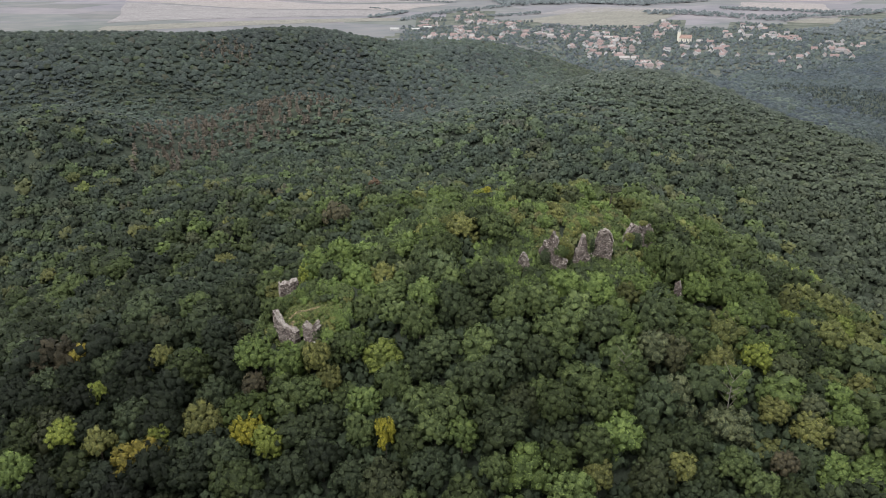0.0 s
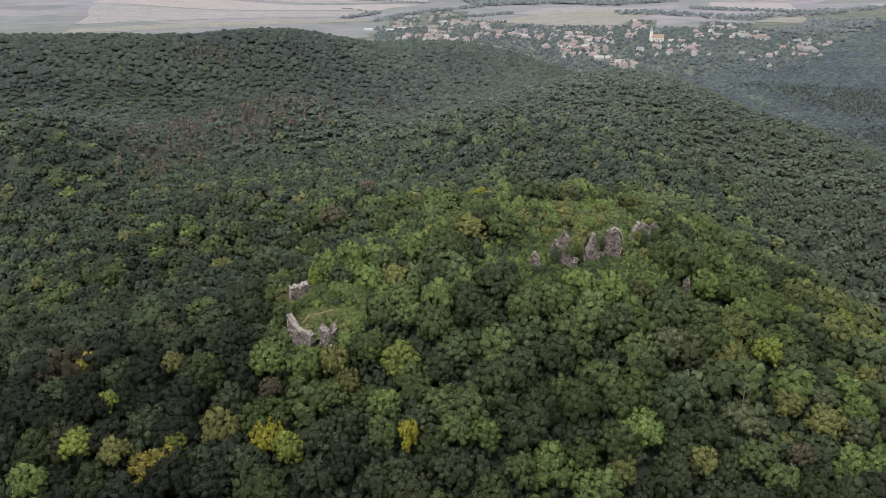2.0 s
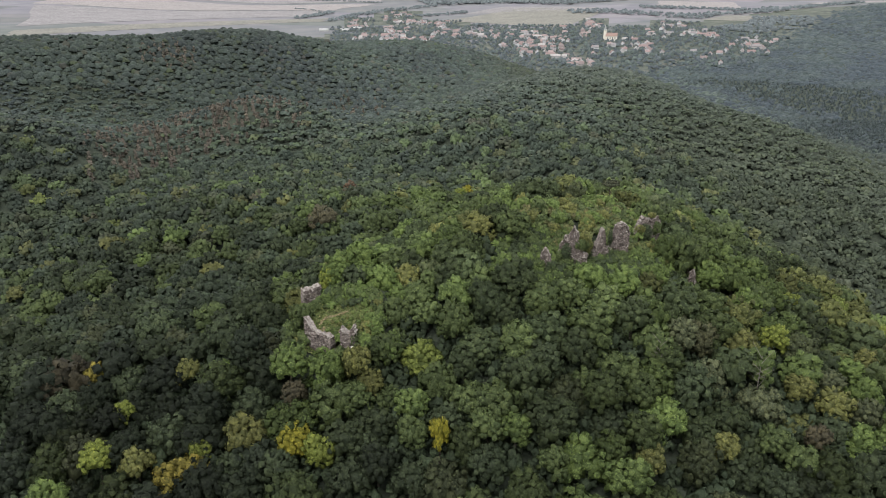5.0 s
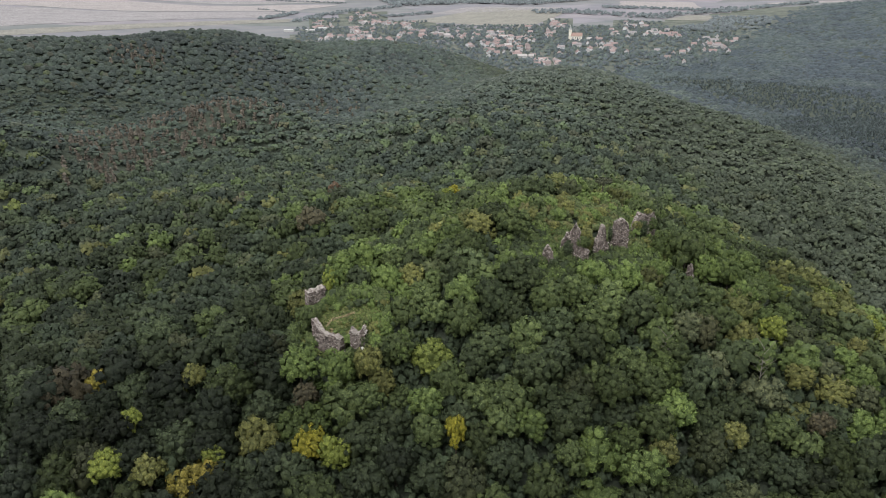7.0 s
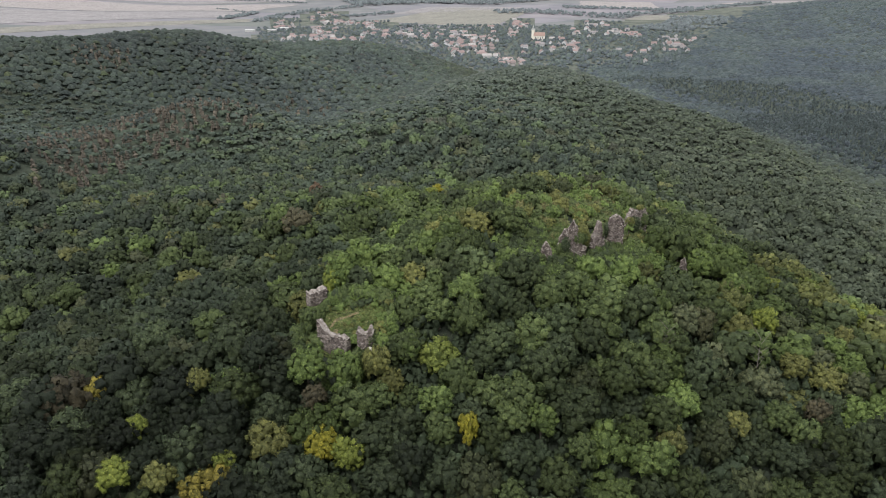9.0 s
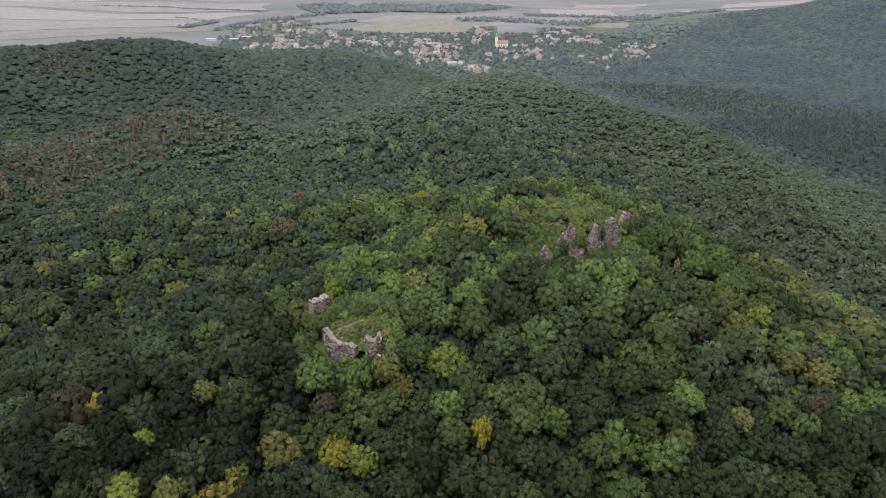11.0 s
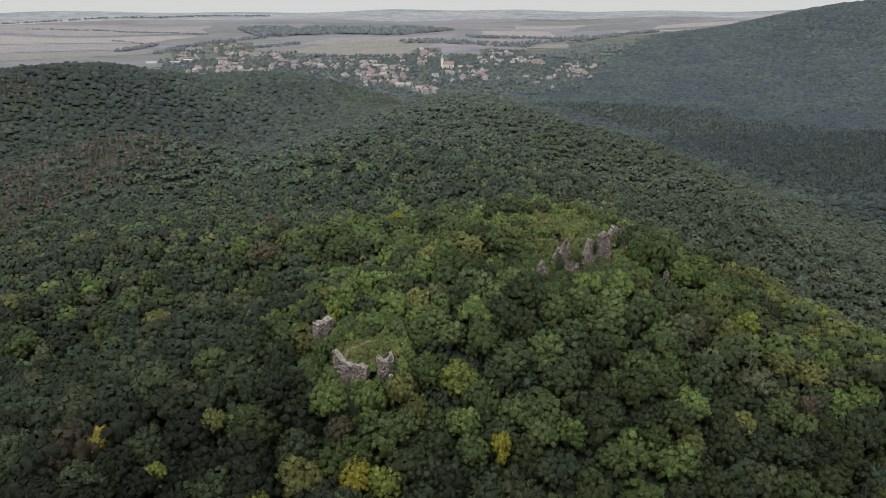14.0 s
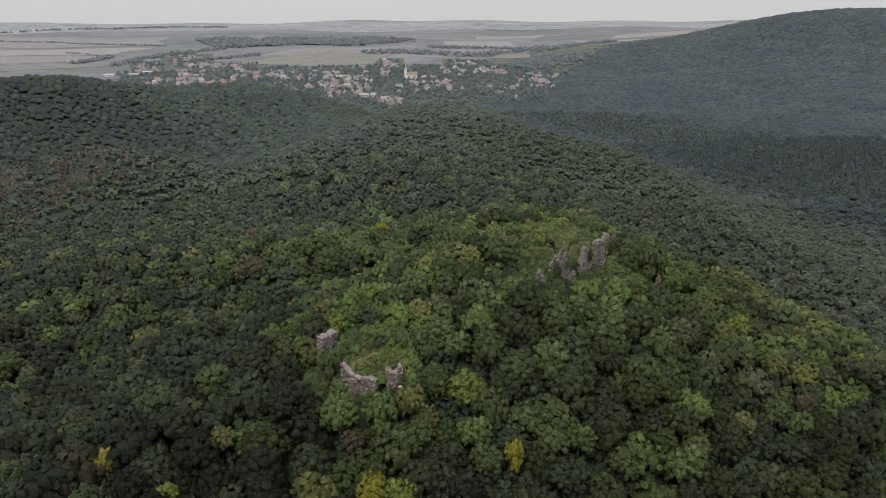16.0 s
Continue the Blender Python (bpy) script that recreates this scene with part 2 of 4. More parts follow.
CORE = [  # quarters of the village: middle, half its length, half its depth, houses
    (-33, 2192, 27, -7, 5, 152, 12), (89, 2406, 35, -10, 13, 165, 14), (151, 2188, 73, -43, 8, 67, 22), (61, 1924, 29, -10, 10, 116, 18),
    (55, 1826, 98, -32, 3, 38, 24), (182, 1992, 21, -7, 22, 157, 12), (263, 1850, 53, -19, 12, 61, 20), (352, 1748, 35, -13, 39, 149, 24), (391, 1640, 46, -18, 46, 154, 44)]
EDGE = [
    (607, 1990, 20, -9, 39, 111, 12), (399, 1400, 22, -11, 12, 34, 12), (587, 1597, 28, -15, 41, 98, 18), (754, 1748, 72, -51, 39, 82, 18), (828, 1932, 31, -26, 31, 65, 8),
    (827, 1530, 37, -33, 60, 102, 20), (641, 1420, 72, -42, 29, 57, 6), (521, 1829, 41, -18, 36, 107, 10), (506, 1570, 26, -13, 30, 78, 6)]


def garden_land(x, y):
    """True in and around the village, where the land is gardens and orchards."""
    out = np.zeros(np.shape(x), bool)
    for cx, cy, ax, ay, bx, by, _ in CORE + EDGE:
        det = ax * by - ay * bx
        u, w = ((x - cx) * by - (y - cy) * bx) / det, ((y - cy) * ax - (x - cx) * ay) / det
        out |= (np.abs(u) < 1.9) & (np.abs(w) < 1.5)
    d, az = np.hypot(x + 40, y), np.degrees(np.arctan2(x + 40, y))
    return out | ((az > 9) & (az < 40) & (d < np.interp(az, (9, 14, 20, 26, 33, 40), (1700, 1750, 1900, 2250, 2600, 2700))))


def land():
    r = np.concatenate([[1.0], np.linspace(12, 420, 68), np.geomspace(428, 1800, 65), np.geomspace(1830, 3100, 50), np.geomspace(3140, 4990, 24)])
    a = np.radians(np.concatenate([np.arange(-70, 70, 0.75), np.arange(70, 290, 4.0)]))
    rr, aa = np.meshgrid(r, a, indexing="ij")
    x, y = -40 + rr * np.sin(aa), rr * np.cos(aa)
    z = ground(x, y)
    z += np.array([0.5 * noise.noise((px * 0.12, py * 0.12, 0)) for px, py in zip(x.ravel(), y.ravel())]).reshape(x.shape) * (rr < 420)
    nr, na = rr.shape
    i, j = np.meshgrid(np.arange(nr - 1), np.arange(na), indexing="ij")
    j2 = (j + 1) % na
    q = np.stack([i * na + j, i * na + j2, (i + 1) * na + j2, (i + 1) * na + j], -1).reshape(-1, 4)[:, ::-1]
    ob = mesh_object("ground", np.column_stack([x.ravel(), y.ravel(), z.ravel()]), q, [FLOOR, FARM, GARDEN, PLAIN], smooth=True)
    mid = np.array([x, y]).reshape(2, -1)[:, q].mean(-1)
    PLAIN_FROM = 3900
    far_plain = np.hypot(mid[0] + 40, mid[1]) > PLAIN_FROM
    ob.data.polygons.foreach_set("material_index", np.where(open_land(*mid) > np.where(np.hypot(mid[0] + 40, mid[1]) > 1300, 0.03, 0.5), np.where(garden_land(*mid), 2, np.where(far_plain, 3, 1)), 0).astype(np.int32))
    tagged(ob, "rolling land, dark woodland floor and pale stubble fields", "ground", kind="structure")


land()

# ------------------------------------------------------------------ trees: shapes shared by all of a kind
def ball(n):
    """A rounded cube of n x n faces a side: unit points and quads."""
    pts, quads, seen = [], [], {}
    g = np.linspace(-1, 1, n + 1)
    for ax in range(3):
        for sgn in (-1, 1):
            idx = {}
            for i in range(n + 1):
                for j in range(n + 1):
                    v = [0, 0, 0]
                    v[ax], v[(ax + 1) % 3], v[(ax + 2) % 3] = sgn, math.tan(g[i] * math.pi / 4), math.tan(g[j] * math.pi / 4)
                    key = tuple(round(c, 5) for c in v)
                    if key not in seen:
                        seen[key] = len(pts)
                        pts.append(np.array(v) / np.linalg.norm(v))
                    idx[i, j] = seen[key]
            for i in range(n):
                for j in range(n):
                    f = [idx[i, j], idx[i + 1, j], idx[i + 1, j + 1], idx[i, j + 1]]
                    quads.append(f if sgn > 0 else f[::-1])
    return np.array(pts), np.array(quads)


def sprays(rng, at, normal, size, droop=0.25):
    """Bent, kite-shaped sprays of leaves at the points, facing about along the normals."""
    k = len(at)
    nrm = normal + rng.normal(0, 0.28, (k, 3))
    nrm /= np.linalg.norm(nrm, axis=1)[:, None]
    u = np.cross(nrm, rng.normal(0, 1, (k, 3)))
    u /= np.linalg.norm(u, axis=1)[:, None]
    v = np.cross(nrm, u)
    s = size * rng.uniform(0.65, 1.35, (k, 1))
    a, c = at - u * s, at + u * s * 1.15 - nrm * s * droop
    b, d = at + v * s * 0.72 - nrm * s * droop, at - v * s * 0.72 - nrm * s * droop
    verts = np.stack([a, b, c, d], 1).reshape(-1, 3)
    return verts, np.arange(4 * k).reshape(k, 4)


def join(parts):
    vs, qs, off = [], [], 0
    for v, q in parts:
        vs.append(v)
        qs.append(q + off)
        off += len(v)
    return np.concatenate(vs), np.concatenate(qs)


def turned(rng):
    """A random turn in space."""
    m, _ = np.linalg.qr(rng.normal(0, 1, (3, 3)))
    return m * np.sign(np.linalg.det(m))


def tri(q):
    """Quads cut into triangles."""
    return np.concatenate([q[:, [0, 1, 2]], q[:, [0, 2, 3]]])


def leaf_tips(rng, at, normal, size, loose):
    """Three-cornered sprays of leaves at the points, facing about along the normals."""
    k = len(at)
    nrm = normal + rng.normal(0, loose, (k, 3))
    nrm /= np.linalg.norm(nrm, axis=1)[:, None]
    u = np.cross(nrm, rng.normal(0, 1, (k, 3)))
    u /= np.linalg.norm(u, axis=1)[:, None]
    v = np.cross(nrm, u)
    s = size * rng.uniform(0.6, 1.4, (k, 1))
    verts = np.stack([at + u * s * 1.15, at - u * s * 0.5 + v * s * 0.8, at - u * s * 0.5 - v * s * 0.8], 1).reshape(-1, 3)
    return verts, np.arange(3 * k).reshape(k, 3)


def spiral(rng, n, low, jitter):
    """n directions spread evenly from straight up down to the height low."""
    k = np.arange(n) + 0.5
    z = 1 - k / n * (1 - low)
    ph = k * 2.39996 + rng.uniform(0, 6.3)
    rad = np.sqrt(np.clip(1 - z ** 2, 0.02, 1))
    d = np.column_stack([rad * np.cos(ph), rad * np.sin(ph), z]) + rng.normal(0, jitter, (n, 3))
    return d / np.linalg.norm(d, axis=1)[:, None]


def unit(v):
    return v / np.linalg.norm(v, axis=-1, keepdims=True)


def billow(seed, limbs, clumps, cards, card, limb_r=0.46, clump_r=0.17, flat=0.85, low=-0.25, reach=0.5, loose=0.3, heart=True, core=0.86, form=0.62, rise=0.45):
    """A broadleaf crown of radius about 1: limbs that billow apart, each a heap of leafy clumps with dark gaps between.
    Gives points, triangles and shading normals, bent out of clump and crown to brighten the tops."""
    rng = np.random.default_rng(seed)
    bv, bq = ball(1)
    parts, facing = [], []

    def add(v, f, middle):
        parts.append((v, f))
        facing.append(unit(unit(v - middle) * form + unit(v + np.array([0, 0, rise])) * (1 - form)))

    if heart:
        add(bv * 0.5 * np.array([1, 1, flat]), tri(bq), np.zeros(3))
    for d in spiral(rng, limbs, low, 0.18):
        lr = limb_r * rng.uniform(0.78, 1.2)
        c = d * reach * rng.uniform(0.8, 1.15) * np.array([1, 1, flat])
        if clumps > 1:
            seen = bq[bv[bq].mean(1) @ (d + np.array([0, 0, 0.5])) > -0.35]
            add(c + bv * rng.uniform(0.85, 1.1, (8, 1)) * lr * 0.78, tri(seen), c)
            es = spiral(rng, clumps * 2, -1.0, 0.2)
            es = es[np.argsort(-(es @ (d + np.array([0, 0, 0.5]))))][:clumps]
        else:
            es = d[None]
        for e in es:
            r = clump_r * rng.uniform(0.7, 1.3)
            at = c + e * lr * rng.uniform(0.82, 1.04) if clumps > 1 else c
            lv = (bv * rng.uniform(0.85, 1.15, (8, 1))) @ turned(rng).T
            seen = bq[lv[bq].mean(1) @ (e + np.array([0, 0, 0.4])) > -0.3]
            add(at + lv * r * core, tri(seen), at - e * r * 0.3)
            if cards:
                dd = unit(rng.normal(0, 1, (cards, 3)) + e * 0.8 + np.array([0, 0, 0.5]))
                add(*leaf_tips(rng, at + dd * r * rng.uniform(0.8, 1.14, (cards, 1)), dd, card, loose), at - e * r * 0.3)
    v, f = join(parts)
    return v, f, np.concatenate(facing)


def puff(seed, sides=5, flat=0.85):
    """A far crown of radius about 1: a small uneven dome, open below."""
    rng = np.random.default_rng(seed)
    a = np.arange(sides) * 2 * math.pi / sides + rng.uniform(0, 6)
    rings = [(0.62, 0.62), (1.0, -0.15)]
    v = [np.array([[rng.normal(0, 0.15), rng.normal(0, 0.15), 1.0]])]
    for i, (r, z) in enumerate(rings):
        k = r * rng.uniform(0.72, 1.22, sides)
        v.append(np.column_stack([k * np.cos(a + 0.5 * i), k * np.sin(a + 0.5 * i), z + rng.normal(0, 0.13, sides)]))
    i = np.arange(sides)
    j = (i + 1) % sides
    f = [np.column_stack([0 * i, 1 + i, 1 + j]), np.column_stack([1 + i, 1 + sides + i, 1 + j]), np.column_stack([1 + j, 1 + sides + i, 1 + sides + j])]
    return np.concatenate(v) * np.array([1, 1, flat]), np.concatenate(f)


def softened(shape, seed):
    """A far crown with shading normals bent upwards, which softens its shade like haze."""
    v, f = shape
    return v, f, unit(v * 0.75 + np.array([0, 0, 0.5]) + np.random.default_rng(seed).normal(0, 0.14, v.shape))


def conifer_shape(seed, tiers, per):
    """A slim conifer of height 1 and radius about 0.2: tiers of rising sprays round a narrow ragged cone."""
    rng = np.random.default_rng(seed)
    v, q = ball(1)
    taper = 0.16 * np.clip(0.62 - 0.55 * v[:, 2], 0.1, 1) * rng.uniform(0.7, 1.3, 8)
    parts = [(np.column_stack([v[:, 0] * taper, v[:, 1] * taper, 0.55 + 0.62 * v[:, 2]]), tri(q))]
    for i in range(tiers):
        h = 0.28 + 0.7 * i / tiers
        r = 0.2 * (1 - h) ** 0.6 + 0.015
        ph = np.arange(per) * 6.283 / per + rng.uniform(0, 6)
        d = np.column_stack([np.cos(ph), np.sin(ph), np.full(per, 0.7)])
        at = np.column_stack([np.cos(ph) * r * 0.7, np.sin(ph) * r * 0.7, np.full(per, h) + rng.normal(0, 0.03, per)])
        parts.append(leaf_tips(rng, at, d, 0.55 * r + 0.02, 0.3))
    return join(parts)


def trunk_shape(h, r, limbs=3, seed=0):
    """A tapered trunk with a few rising limbs, standing on z = 0."""
    rng = np.random.default_rng(seed)
    parts = []

    def stick(p0, p1, r0, r1, sides=6):
        p0, p1 = np.array(p0, float), np.array(p1, float)
        d = (p1 - p0) / np.linalg.norm(p1 - p0)
        u = np.cross(d, (0.31, 0.95, 0.1))
        u /= np.linalg.norm(u)
        w = np.cross(d, u)
        a = np.arange(sides) * 2 * math.pi / sides
        ring = np.cos(a)[:, None] * u + np.sin(a)[:, None] * w
        v = np.concatenate([p0 + ring * r0, p1 + ring * r1])
        i = np.arange(sides)
        j = (i + 1) % sides
        parts.append((v, np.column_stack([i, j, j + sides, i + sides])))

    stick((0, 0, -0.9), (0.05, 0, 0.35 * h), r * 1.35, r)
    stick((0.05, 0, 0.35 * h), (0.1, 0.12, h), r, r * 0.45)
    for i in range(limbs):
        a = i * 2.4 + rng.uniform(0, 1)
        z0 = h * (0.5 + 0.12 * i)
        stick((0.06, 0.03, z0), (math.cos(a) * h * 0.28, math.sin(a) * h * 0.28, z0 + h * 0.3), r * 0.5, r * 0.2, 5)
    return join(parts)


# tints of foliage
DARK, DEEP, MID, FRESH, OLIVE, LIME, YELLOW, GOLD, RUST, GREY, BROWN, BLUE = (
    (0.050, 0.066, 0.036), (0.038, 0.052, 0.031), (0.078, 0.104, 0.042), (0.110, 0.153, 0.050), (0.132, 0.138, 0.050), (0.158, 0.188, 0.044),
    (0.290, 0.270, 0.040), (0.200, 0.172, 0.040), (0.150, 0.104, 0.074), (0.082, 0.094, 0.053), (0.078, 0.070, 0.046), (0.046, 0.062, 0.041))


def wood_tints(rng, x, y):
    """Each tree's tint by its place: fresh on the castle hill, dark below it, grey-brown in the dying pines, hazed far
    off.
    """
    k = len(x)
    pal = np.array([DARK, DEEP, MID, FRESH, OLIVE, LIME, GREY, BROWN, BLUE])
    w = np.tile(np.array([3.0, 1.5, 2.0, 0.35, 0.5, 0.05, 0.5, 0.1, 2.0]), (k, 1))
    hill = np.clip(blob(x, y, 75, 215, 55, 60) * 1.6 + blob(x, y, -2, 188, 26, 30) * 1.5, 0, 1)[:, None]
    w = w * (1 - hill) + hill * np.array([2.0, 0.4, 3.8, 2.2, 0.7, 0.06, 0.4, 0.03, 0.3])
    front = np.clip(blob(x, y, 30, 140, 48, 26) * 1.3, 0, 1)[:, None]
    w = w * (1 - front) + front * np.array([2.8, 0.8, 4.0, 1.2, 0.5, 0.05, 0.4, 0.06, 0.5])
    west = (np.clip((-38 - x) / 25, 0, 1) * np.clip((300 - y) / 60, 0, 1))[:, None]
    w = w * (1 - west) + west * np.array([3.5, 2.5, 0.9, 0.06, 0.06, 0.0, 0.7, 0.1, 2.5])
    saddle = np.clip(blob(x, y, 20, 318, 36, 26) * 1.4, 0, 1)[:, None]
    w = w * (1 - saddle) + saddle * np.array([1.2, 0.3, 4.0, 2.0, 0.4, 0.0, 0.2, 0.1, 0.4])
    green = np.clip((blob(x, y, -140, 290, 40, 30) * 0.6 + blob(x, y, -60, 430, 60, 40)) * 1.2, 0, 1)[:, None]
    w = w * (1 - green * 0.6) + green * 0.6 * np.array([2.5, 0.6, 3.0, 0.5, 0.1, 0.0, 0.1, 0.0, 1.2])
    shoulder = np.clip((blob(x, y, 118, 178, 30, 30) + blob(x, y, 92, 212, 20, 22)) * 1.3, 0, 1)[:, None]
    w = w * (1 - shoulder) + shoulder * np.array([1.0, 0.2, 3.0, 3.2, 2.0, 1.0, 0.5, 0.1, 0.2])
    cum = np.cumsum(w, 1) / w.sum(1, keepdims=True)
    pick = (rng.uniform(0, 1, (k, 1)) > cum).sum(1)
    near = np.maximum(np.maximum(hill, front), np.maximum(shoulder, saddle))
    tint = pal[pick] * (1 - 0.35 * near) + 0.35 * near * np.array(MID)      # on the castle hill the trees differ less
    tint = tint * rng.uniform(0.68, 1.34, (k, 1)) * (1 + 0.06 * np.maximum(hill, shoulder))
    # haze put into the tint: greyer beyond the saddle, more so over the valley
    far_mix = np.clip((np.hypot(x + 40, y) - 290) / 260, 0, 1)[:, None] * (1 - saddle)
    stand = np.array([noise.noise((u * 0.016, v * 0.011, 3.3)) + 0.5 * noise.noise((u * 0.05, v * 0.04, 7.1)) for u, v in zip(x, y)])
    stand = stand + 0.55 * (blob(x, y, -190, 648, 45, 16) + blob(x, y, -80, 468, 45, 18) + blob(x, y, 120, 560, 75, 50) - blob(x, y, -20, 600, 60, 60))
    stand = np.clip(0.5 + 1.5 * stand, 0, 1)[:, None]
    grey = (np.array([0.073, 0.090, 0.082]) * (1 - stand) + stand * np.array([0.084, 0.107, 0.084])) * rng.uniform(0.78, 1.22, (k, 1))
    grey = grey * (1 - 0.16 * np.clip((-20 - x) / 60, 0, 1))[:, None]
    odd = rng.uniform(0, 1, (k, 1))
    grey = np.where(odd > 0.965, grey * np.array([1.25, 1.2, 0.8]), np.where(odd < 0.03, grey * np.array([1.2, 0.95, 0.9]), grey))
    knoll = np.clip(blob(x, y, 150, 610, 80, 70) * 1.4, 0, 1)[:, None]
    grey = grey * (1 - knoll) + knoll * np.array([0.094, 0.110, 0.084]) * rng.uniform(0.78, 1.22, (k, 1))
    far_mix = np.maximum(far_mix, (np.clip((x - 155) / 25, 0, 1) * np.clip((np.hypot(x + 40, y) - 295) / 30, 0, 1))[:, None])
    flank = np.clip((x - 110) / 60, 0, 1)[:, None] * (1 - knoll)
    grey = grey * (1 - flank) + flank * np.array([0.070, 0.085, 0.060]) * rng.uniform(0.75, 1.25, (k, 1))
    # tints darkened by place: low on the right, and on the near west slope
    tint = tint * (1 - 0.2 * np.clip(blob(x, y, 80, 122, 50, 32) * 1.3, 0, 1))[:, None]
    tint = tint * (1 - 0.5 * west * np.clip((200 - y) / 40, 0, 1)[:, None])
    tint = tint * (1 - 0.85 * far_mix) + 0.85 * far_mix * grey
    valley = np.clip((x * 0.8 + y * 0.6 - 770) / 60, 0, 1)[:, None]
    hazed_tint = (np.array([0.048, 0.060, 0.067]) * (1 - stand) + stand * np.array([0.060, 0.075, 0.071])) * rng.uniform(0.8, 1.2, (k, 1))
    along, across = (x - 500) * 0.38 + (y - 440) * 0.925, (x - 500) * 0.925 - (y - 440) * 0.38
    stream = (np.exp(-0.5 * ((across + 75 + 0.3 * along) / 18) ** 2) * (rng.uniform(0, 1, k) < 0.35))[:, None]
    hazed_tint = hazed_tint * (1 - stream) + stream * np.array([0.088, 0.108, 0.086]) * rng.uniform(0.8, 1.25, (k, 1))
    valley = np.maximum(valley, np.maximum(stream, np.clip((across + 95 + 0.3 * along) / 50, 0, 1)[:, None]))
    tint = tint * (1 - valley) + valley * hazed_tint
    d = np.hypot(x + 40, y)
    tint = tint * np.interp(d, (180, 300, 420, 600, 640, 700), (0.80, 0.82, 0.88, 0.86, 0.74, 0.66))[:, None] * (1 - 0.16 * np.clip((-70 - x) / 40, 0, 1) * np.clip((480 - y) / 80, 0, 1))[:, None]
    haze_blue = np.clip((d - 260) / 340, 0, 1)[:, None]            # haze again, as a blue cast on the woods that grows with distance
    haze_blue = haze_blue * (1 - 0.6 * flank)
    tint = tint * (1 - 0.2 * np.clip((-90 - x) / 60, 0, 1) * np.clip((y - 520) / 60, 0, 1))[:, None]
    # the valley's hazed tint is also paled further off
    return tint * (1 - haze_blue + haze_blue * np.array([0.96, 0.99, 1.13])) * (1 - valley) + valley * hazed_tint * np.array([0.82, 0.85, 0.92]) * np.interp(d, (640, 760, 950, 1500), (0.84, 0.84, 1.0, 1.25))[:, None]


# ------------------------------------------------------------------ where things stand
NEAR_LIMIT = 172


def clear_of(x, y):
    """True where no ordinary tree may stand: the ruins, the glade, the summit."""
    out = np.zeros(len(x), bool)
    for cx, cy, rx, ry in ((-36.5, 164.5, 11.5, 9.5), (-43, 180, 5, 4), (-39, 158, 8, 6), (-46.5, 158, 7, 6.5), (-47, 174, 6, 6), (40, 183, 24, 10), (42, 200, 26, 18), (55, 224, 10, 10), (58, 198, 9, 8), (20, 178, 6, 6), (17, 185, 9, 9), (25, 173, 9, 6), (-32, 179, 8, 5)):
        out |= ((x - cx) / rx) ** 2 + ((y - cy) / ry) ** 2 < 1
    return out


def castle_hill(x, y):
    """True on the castle hill and the slope before it, where every tree is a thing of its own."""
    return (np.hypot(x + 40, y) < NEAR_LIMIT) | (((x - 25) / 95) ** 2 + ((y - 192) / 46) ** 2 < 1)


def scatter(rng, r0, r1, step, a0=-41, a1=61):
    """A jittered lattice of places between two distances from the glide path."""
    lo = -40 + r1 * math.sin(math.radians(a0))
    hi = -40 + r1 * math.sin(math.radians(a1))
    gx, gy = np.meshgrid(np.arange(lo, hi, step), np.arange(-20, r1, step * 0.866))
    gx = gx + (np.arange(gx.shape[0]) % 2)[:, None] * step / 2
    x = gx.ravel() + rng.uniform(-0.42, 0.42, gx.size) * step
    y = gy.ravel() + rng.uniform(-0.42, 0.42, gx.size) * step
    d, a = np.hypot(x + 40, y), np.degrees(np.arctan2(x + 40, y))
    ok = (d >= r0) & (d < r1) & (a > a0) & (a < a1) & ~clear_of(x, y) & (open_land(x, y) < rng.uniform(0.25, 0.98, x.size))
    return x[ok], y[ok]


def stamp(name, shapes, x, y, z, radius, height, tint, rng, label, category, mat=LEAF_WOOD):
    """One object of many trees: each place takes one of the shapes, turned and scaled."""
    vs, qs, ts, ns, off = [], [], [], [], 0
    which = rng.integers(0, len(shapes), len(x))
    turn = rng.uniform(0, 2 * math.pi, len(x))
    for s, (v, q, *face) in enumerate(shapes):
        m = which == s
        k = int(m.sum())
        if not k:
            continue
        c, sn = np.cos(turn[m])[:, None], np.sin(turn[m])[:, None]
        px = (v[None, :, 0] * c - v[None, :, 1] * sn) * radius[m][:, None] + x[m][:, None]
        py = (v[None, :, 0] * sn + v[None, :, 1] * c) * radius[m][:, None] + y[m][:, None]
        pz = v[None, :, 2] * height[m][:, None] + z[m][:, None]
        vs.append(np.stack([px, py, pz], -1).reshape(-1, 3))
        qs.append((q[None] + (np.arange(k) * len(v))[:, None, None]).reshape(-1, q.shape[1]) + off)
        ts.append(np.repeat(tint[m], len(v), 0))
        if face:
            fx, fy, fz = face[0].T
            ns.append(np.stack([fx * c - fy * sn, fx * sn + fy * c, np.broadcast_to(fz, (k, len(v)))], -1).reshape(-1, 3))
        off += k * len(v)
    ob = mesh_object(name, np.concatenate(vs), np.concatenate(qs), mat, np.concatenate(ts), smooth=True, normals=np.concatenate(ns) if ns else None)
    return tagged(ob, label, category, kind="stuff")


# ------------------------------------------------------------------ the near trees, each a thing of its own
CROWNS = [billow(i, 9 + i % 3, 9, 28, 0.041, 0.44 + 0.03 * (i % 2), 0.165, 1.0 + 0.07 * (i % 4)) for i in range(8)]
CROWN_MESH = []
for v, q, face in CROWNS:
    ob = mesh_object("crown_pattern", v, q, LEAF, smooth=True, normals=face)
    CROWN_MESH.append(ob.data)
    bpy.data.objects.remove(ob)
TRUNK_MESH = []
for i in range(3):
    v, q = trunk_shape(7.5, 0.26, 3, i)
